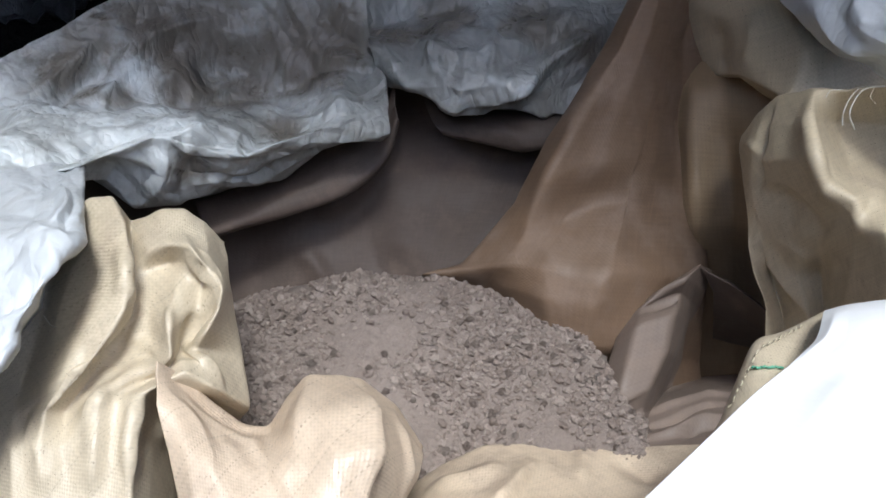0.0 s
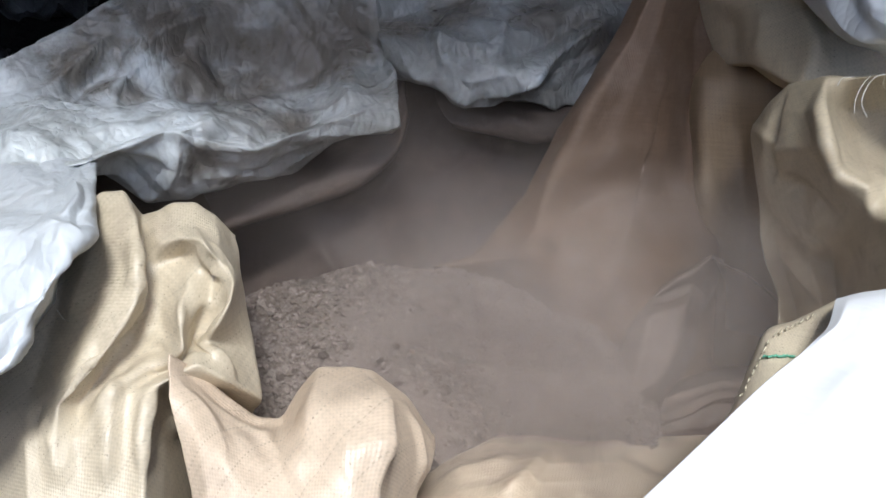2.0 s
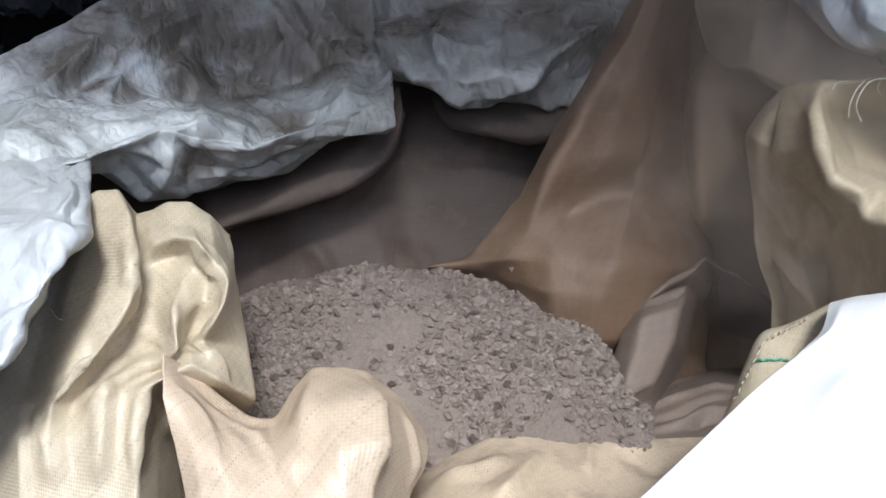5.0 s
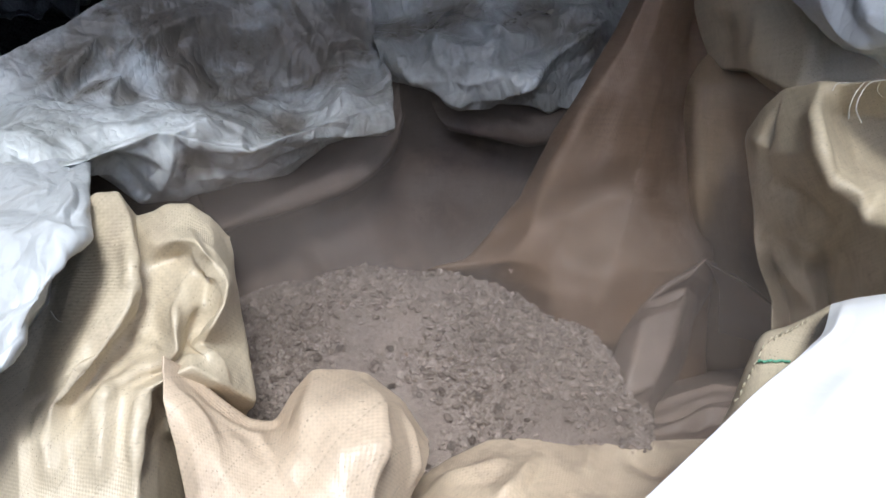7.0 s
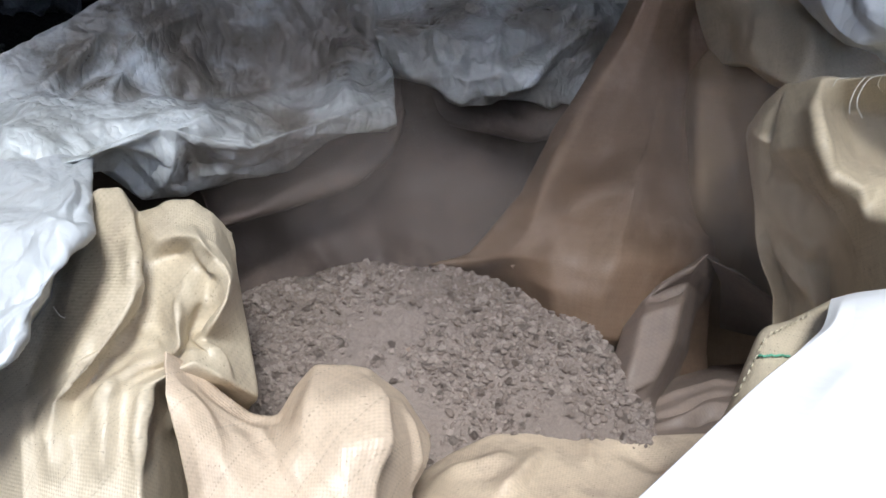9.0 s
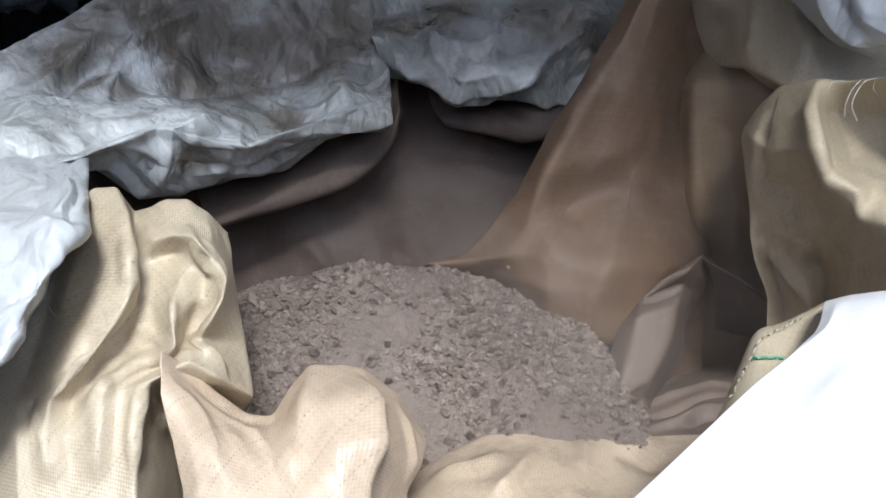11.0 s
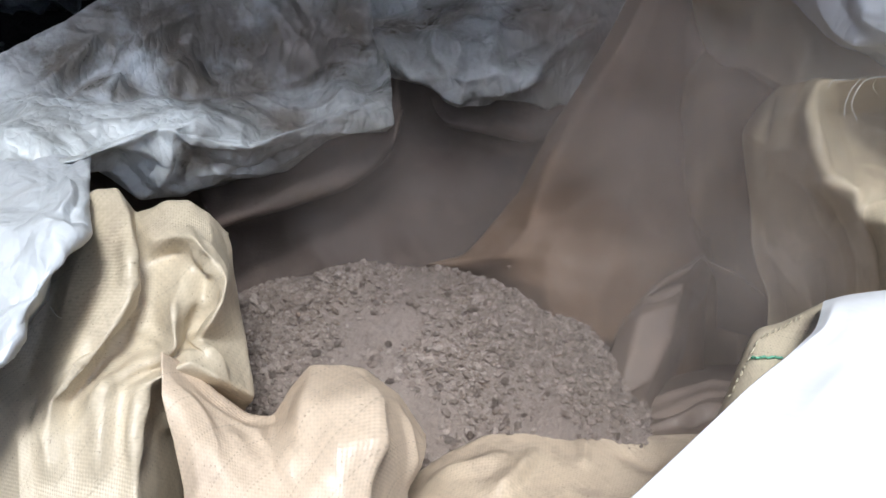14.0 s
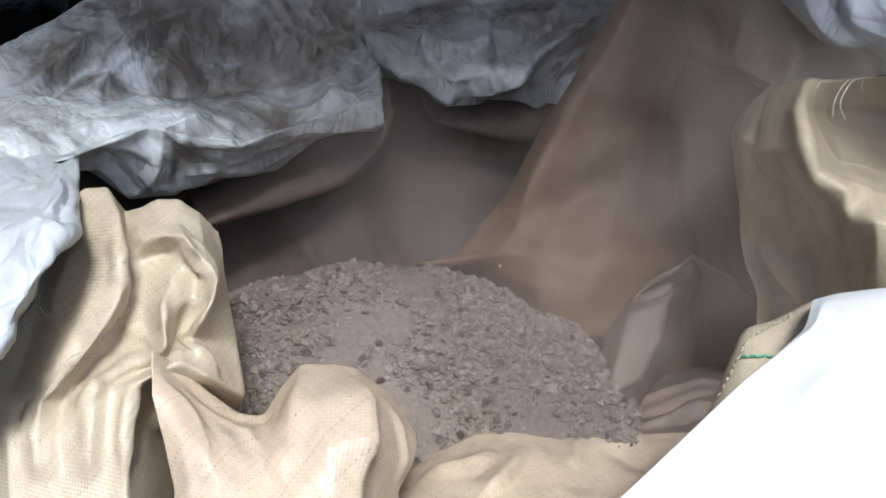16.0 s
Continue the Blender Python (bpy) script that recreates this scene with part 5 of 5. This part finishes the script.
thread("stitch", [(0.196, 0.472, 0.759), (0.197, 0.474, 0.759), (0.199, 0.477, 0.758)], 0.0005, CREAM, hem, "cream stitch")
thread("stitch", [(0.200, 0.474, 0.759), (0.201, 0.477, 0.758), (0.203, 0.480, 0.757)], 0.0005, CREAM, hem, "cream stitch")
thread("stitch", [(0.205, 0.479, 0.758), (0.206, 0.481, 0.757), (0.208, 0.485, 0.756)], 0.0005, CREAM, hem, "cream stitch")
thread("stitch", [(0.209, 0.482, 0.757), (0.211, 0.485, 0.756), (0.213, 0.489, 0.755)], 0.0005, CREAM, hem, "cream stitch")
thread("stitch", [(0.214, 0.487, 0.755), (0.216, 0.490, 0.754), (0.217, 0.492, 0.754)], 0.0005, CREAM, hem, "cream stitch")
thread("stitch", [(0.218, 0.491, 0.754), (0.220, 0.493, 0.754), (0.222, 0.497, 0.753)], 0.0005, CREAM, hem, "cream stitch")
thread("stitch", [(0.223, 0.494, 0.754), (0.224, 0.495, 0.754), (0.225, 0.498, 0.754)], 0.0005, CREAM, hem, "cream stitch")
thread("stitch", [(0.227, 0.497, 0.754), (0.228, 0.499, 0.753), (0.230, 0.502, 0.753)], 0.0005, CREAM, hem, "cream stitch")
# ---- scraps on the dark ground behind ----
SCRAP = film_sheet("dirty_dark_plastic", (0.10, 0.105, 0.11), (0.05, 0.048, 0.045), 0.6, 0.35)


def scrap(x, y, size, seed):
    n = 26
    verts = []
    for i in range(n):
        for j in range(n):
            a, b = (i / (n - 1) - 0.5) * size, (j / (n - 1) - 0.5) * size * 0.7
            h = abs(noise.noise(Vector((a * 14, b * 14, seed)))) * size * 0.45 + abs(noise.noise(Vector((a * 40, b * 40, seed)))) * size * 0.1
            verts.append((x + a, y + b, 0.004 + h))
    faces = [(i * n + j, (i + 1) * n + j, (i + 1) * n + j + 1, i * n + j + 1) for i in range(n - 1) for j in range(n - 1)]
    ob = link("plastic_scrap", verts, faces, SCRAP)
    s = ob.modifiers.new("thickness", "SOLIDIFY")
    s.thickness = 0.002
    tagged(ob, "crumpled dirty grey plastic scrap lying on dark ground", "scrap", "scraps on the ground")


for place in ((-1.30, 3.05, 0.34, 1.0), (-1.72, 2.75, 0.26, 2.0), (-1.05, 3.45, 0.3, 3.0), (-1.62, 3.3, 0.22, 4.0), (-1.38, 2.62, 0.2, 5.0)):
    scrap(*place)

# ---- soil ----
PEAK = Vector((-0.073, 0.799, 0.571))


def soil_height(x, y):
    dx, dy = x - PEAK.x, y - PEAK.y + 0.42 * max(0.0, x)
    gx = dx * (0.235 if dx > 0 else 0.49)
    gy = dy * (0.516 + 1.1 * max(0.0, dx) if dy < 0 else 1.0)
    r = math.sqrt(gx * gx + gy * gy + 0.025 ** 2) - 0.025
    p = Vector((x, y, 0))
    r += 1.4 * max(0.0, x - 0.138 - 0.35 * (0.75 - y))
    return PEAK.z - r + 0.007 * noise.noise(p * 14) + 0.004 * noise.noise(p * 45) + 0.002 * noise.noise(p * 130) + 0.0012 * noise.noise(p * 330)


pile = thing("soil_pile", (0, 0.75, 0), "heap of dry grey-brown crumbly soil inside the sack", "soil")


def soil_surface():
    nx, ny = 420, 340
    xs, ys = np.linspace(-0.40, 0.36, nx), np.linspace(0.46, 1.06, ny)
    v = [(x, y - 0.75, soil_height(x, y)) for y in ys for x in xs]
    f = [(j * nx + i, j * nx + i + 1, (j + 1) * nx + i + 1, (j + 1) * nx + i) for j in range(ny - 1) for i in range(nx - 1)]
    link("mound", v, f, SOIL, pile)


soil_surface()


def stone(rng, n=1):
    bm = bmesh.new()
    bmesh.ops.create_icosphere(bm, subdivisions=n, radius=0.5)
    s = Vector((rng.uniform(0.8, 1.25), rng.uniform(0.75, 1.1), rng.uniform(0.55, 0.85)))
    for w in bm.verts:
        w.co = Vector((w.co.x * s.x, w.co.y * s.y, w.co.z * s.z)) * rng.uniform(0.78, 1.2)
    return bm


def soil_crumbs():
    rng = random.Random(5)
    shapes = []
    for _ in range(10):
        bm = stone(rng)
        shapes.append(([tuple(v.co) for v in bm.verts], [tuple(v.index for v in f.verts) for f in bm.faces]))
        bm.free()
    meshes = []
    for v, f in shapes:
        me = bpy.data.meshes.new("crumb")
        me.from_pydata(v, [], f)
        me.materials.append(CRUMB_ONE)
        meshes.append(me)
    verts, faces, singles = [], [], 0
    count = 0
    while count < 24000:
        x, y = rng.uniform(-0.28, 0.24), rng.uniform(0.52, 0.86)
        lump = noise.noise(Vector((x * 9, y * 9, 3.0))) + 0.5 * noise.noise(Vector((x * 25, y * 25, 7.0)))
        if rng.random() > 0.30 + 0.8 * lump:
            continue
        count += 1
        d = 0.0012 + 0.0060 * rng.random() ** 4.2 + (0.003 if rng.random() < 0.005 else 0)
        at = Vector((x, y - 0.75, soil_height(x, y) + d * 0.22))
        m = Matrix.LocRotScale(at, Euler((rng.gauss(0, 0.4), rng.gauss(0, 0.4), rng.uniform(0, 6.3))), (d * 1.35, d * 1.35, d))
        k = rng.randrange(10)
        if d > 0.0058 and singles < 300:
            singles += 1
            ob = new("crumb", meshes[k])
            ob.parent, ob.matrix_local = pile, m
            continue
        n = len(verts)
        verts += [m @ Vector(c) for c in shapes[k][0]]
        faces += [tuple(n + i for i in f) for f in shapes[k][1]]
    tagged(link("crumb_layer", verts, faces, CRUMB, pile, "", False), kind="stuff")


soil_crumbs()


# ---- what moves: soil tipped in from above, and the dust it raises ----
def soil_load(seed, wide, deep, tall, n):
    rng = random.Random(seed)
    strands = [(rng.gauss(0, 0.42) * wide, rng.gauss(0, 0.4) * deep, rng.uniform(0.4, 1.6)) for _ in range(26)]
    verts, faces = [], []
    for _ in range(n):
        if rng.random() < 0.22:
            sx, sy, w = rng.choice(strands)
            x, y = sx + rng.gauss(0, 0.018 * w), sy + rng.gauss(0, 0.012)
        else:
            x, y = rng.gauss(0, 0.5) * wide, rng.gauss(0, 0.5) * deep
        z = rng.gauss(0, 0.33) * tall
        d = 0.0011 + 0.0024 * rng.random() ** 2
        k = len(verts)
        turn = Euler((rng.uniform(0, 6.3), rng.uniform(0, 6.3), 0)).to_matrix()
        for c in ((1, 1, 1), (1, -1, -1), (-1, 1, -1), (-1, -1, 1)):
            verts.append(Vector((x, y, z)) + turn @ Vector(c) * d * 0.6)
        faces += [(k, k + 1, k + 2), (k, k + 3, k + 1), (k, k + 2, k + 3), (k + 1, k + 3, k + 2)]
    ob = link("falling_soil", verts, faces, FALLING, None, "", False)
    return tagged(ob, "loose brown soil falling into the sack in streaks", "falling soil", "soil loads", "stuff")


def dust_cloud(seed, radius, mat, label):
    """Layered billows of airborne dust."""
    rng = random.Random(seed)
    verts, faces, uvs = [], [], []
    n = 22
    for layer in range(6):
        cx, cy, cz = rng.uniform(-0.35, 0.35) * radius, rng.uniform(-0.35, 0.35) * radius, (layer - 2.5) * 0.16 * radius
        k = len(verts)
        for i in range(n):
            for j in range(n):
                a, b = 2 * i / (n - 1) - 1, 2 * j / (n - 1) - 1
                w = noise.noise(Vector((a * 1.6, b * 1.6, seed + layer * 5.0)))
                verts.append((cx + a * radius, cy + b * radius * 0.8, cz + radius * (0.08 * w - 0.25 * (a * a + b * b))))
                uvs.append((a, b))
        faces += [(k + i * n + j, k + (i + 1) * n + j, k + (i + 1) * n + j + 1, k + i * n + j + 1) for i in range(n - 1) for j in range(n - 1)]
    ob = link("dust_cloud", verts, faces, mat)
    uv = ob.data.uv_layers.new(name="UVMap")
    for loop in ob.data.loops:
        uv.data[loop.index].uv = uvs[loop.vertex_index]
    return tagged(ob, label, "dust", "dust over the soil", "stuff")


REST, FACE = (-0.04, 0.76, 0.16), 52  # where the dust comes from, and how its billows lean


def motions():
    # each load: when it reaches the heap, where, and its width, depth, height and count
    loads = [(0.38, 0.045, 0.75, 0.026, 0.035, 0.30, 8000), (0.50, 0.02, 0.75, 0.040, 0.04, 0.30, 10000), (0.60, -0.005, 0.76, 0.045, 0.04, 0.28, 7000),
             (0.73, -0.06, 0.78, 0.05, 0.04, 0.24, 2000), (0.86, -0.09, 0.79, 0.05, 0.04, 0.24, 1000), (5.50, 0.0, 0.75, 0.045, 0.05, 0.30, 5000), (10.50, 0.0, 0.75, 0.045, 0.05, 0.30, 5000)]
    loads += [(1.50, -0.045, 0.765, 0.078, 0.07, 0.34, 17000), (1.60, -0.035, 0.78, 0.088, 0.05, 0.32, 17000),
              (6.60, -0.05, 0.78, 0.070, 0.05, 0.30, 15000), (6.69, -0.04, 0.79, 0.070, 0.05, 0.26, 6000),
              (11.50, -0.065, 0.765, 0.078, 0.07, 0.34, 17000), (11.60, -0.05, 0.78, 0.085, 0.05, 0.32, 16000),
              (15.33, -0.01, 0.76, 0.045, 0.05, 0.30, 6500), (15.43, 0.0, 0.76, 0.06, 0.06, 0.28, 6000)]
    for i, (t, x, y, wide, deep, tall, n) in enumerate(loads):
        ob = soil_load(20 + i, wide, deep, tall, n)
        rows = [(0.0, pose(x, y, 1.98)), (t - 0.33, pose(x, y, 1.98))]
        rows += [(t + dt, pose(x, y, 0.66 - 4.0 * dt)) for dt in (-0.3, -0.2, -0.1, 0.0, 0.1)]  # falls at about 4 m/s
        rows += [(t + 0.14, pose(x, y, 0.14)), (16.0, pose(x, y, 0.14))]
        walk(ob, rows)
    thin, thick = "thin haze of pale brown dust hanging over the soil", "dense billow of pale brown dust over the soil"
    # each cloud: radius, material, label, and its drift (seconds, x, y, z)
    clouds = []
    clouds.append((0.16, DUST_THIN, thin, [(0.45, *REST), (0.70, 0.055, 0.639, 0.605), (1.00, 0.125, 0.637, 0.619), (1.40, 0.169, 0.645, 0.649), (2.60, 0.388, 0.789, 0.612)]))
    clouds.append((0.2, DUST_THICK, thick, [(1.38, *REST), (1.62, -0.012, 0.659, 0.589), (2.00, 0.105, 0.680, 0.621), (2.50, 0.164, 0.702, 0.653), (3.00, 0.203, 0.716, 0.674), (3.50, 0.245, 0.738, 0.688), (4.20, 0.273, 0.783, 0.737), (6.20, 0.366, 0.929, 0.918)]))
    clouds.append((0.24, DUST_THIN, thin, [(1.45, *REST), (1.70, -0.043, 0.724, 0.613), (2.10, -0.088, 0.783, 0.629), (2.50, -0.079, 0.814, 0.641), (3.50, -0.047, 0.856, 0.648), (4.20, -0.014, 0.924, 0.695), (6.20, 0.009, 1.123, 0.956)]))
    clouds.append((0.2, DUST_THIN, thin, [(1.6, *REST), (1.90, 0.169, 0.629, 0.626), (2.50, 0.193, 0.635, 0.633), (3.50, 0.206, 0.645, 0.649), (4.20, 0.216, 0.660, 0.672), (6.00, 0.443, 0.834, 0.679)]))
    clouds.append((0.15, DUST_THIN, thin, [(5.55, *REST), (5.80, 0.083, 0.680, 0.584), (6.40, 0.156, 0.688, 0.615), (7.40, 0.264, 0.752, 0.656), (8.40, 0.463, 0.874, 0.657)]))
    clouds.append((0.18, DUST_THIN, thin, [(6.6, *REST), (6.80, 0.034, 0.697, 0.556), (7.00, 0.101, 0.708, 0.573), (7.50, 0.174, 0.732, 0.607), (8.20, 0.217, 0.769, 0.645), (9.00, 0.259, 0.816, 0.714), (10.50, 0.329, 0.956, 0.886)]))
    clouds.append((0.2, DUST_THIN, thin, [(6.6, *REST), (6.85, -0.089, 0.706, 0.668), (7.20, -0.091, 0.742, 0.686), (8.00, -0.069, 0.782, 0.691), (9.20, -0.045, 0.832, 0.711), (10.60, 0.009, 1.016, 0.949)]))
    clouds.append((0.16, DUST_THIN, thin, [(10.55, *REST), (10.80, 0.058, 0.685, 0.592), (11.30, 0.117, 0.694, 0.623), (12.40, 0.183, 0.727, 0.654), (13.40, 0.463, 0.874, 0.657)]))
    clouds.append((0.22, DUST_THICK, thick, [(11.38, *REST), (11.60, -0.042, 0.682, 0.569), (11.90, -0.068, 0.704, 0.602), (12.20, 0.059, 0.724, 0.613), (12.60, 0.136, 0.749, 0.651), (13.20, 0.189, 0.772, 0.667), (14.00, 0.228, 0.795, 0.684), (15.00, 0.259, 0.819, 0.718), (16.00, 0.291, 0.857, 0.740)]))
    clouds.append((0.24, DUST_THICK, thick, [(11.42, *REST), (11.66, 0.077, 0.624, 0.618), (12.00, 0.137, 0.660, 0.672), (12.40, 0.193, 0.681, 0.702), (13.00, 0.218, 0.713, 0.732), (14.00, 0.245, 0.769, 0.797), (15.50, 0.299, 0.883, 0.930)]))
    clouds.append((0.26, DUST_THIN, thin, [(11.55, *REST), (11.90, 0.018, 0.712, 0.596), (12.50, 0.008, 0.728, 0.584), (13.50, 0.087, 0.734, 0.593), (14.50, 0.155, 0.751, 0.619), (16.00, 0.243, 0.781, 0.662)]))
    clouds.append((0.2, DUST_THIN, thin, [(11.6, *REST), (12.00, -0.120, 0.783, 0.629), (12.60, -0.100, 0.824, 0.654), (14.00, -0.058, 0.859, 0.653), (16.00, -0.037, 0.889, 0.662)]))
    clouds.append((0.18, DUST_THIN, thin, [(15.35, *REST), (15.55, 0.054, 0.642, 0.627), (16.00, 0.101, 0.653, 0.642)]))
    clouds.append((0.19, DUST_THICK, thick, [(1.40, *REST), (1.62, -0.03, 0.70, 0.545), (1.85, 0.02, 0.69, 0.55), (2.20, 0.07, 0.69, 0.54), (2.60, 0.06, 0.72, 0.40), (3.00, *REST)]))
    clouds.append((0.20, DUST_THICK, thick, [(11.40, *REST), (11.62, -0.06, 0.70, 0.545), (11.90, 0.0, 0.69, 0.56), (12.30, 0.04, 0.69, 0.55), (12.90, 0.05, 0.72, 0.42), (13.40, *REST)]))
    for i, (radius, mat, label, drift) in enumerate(clouds):
        ob = dust_cloud(60 + i, radius, mat, label)
        rows = [(0.0, pose(*REST, FACE))] + [(drift[0][0], pose(*REST, FACE))]
        rows += [(t, pose(x, y - 0.045, z + 0.03, FACE, 0, 8 * math.sin(t + i))) for t, x, y, z in drift[1:]]
        if drift[-1][0] < 16.0:
            rows.append((16.0, rows[-1][1]))
        walk(ob, rows)


motions()
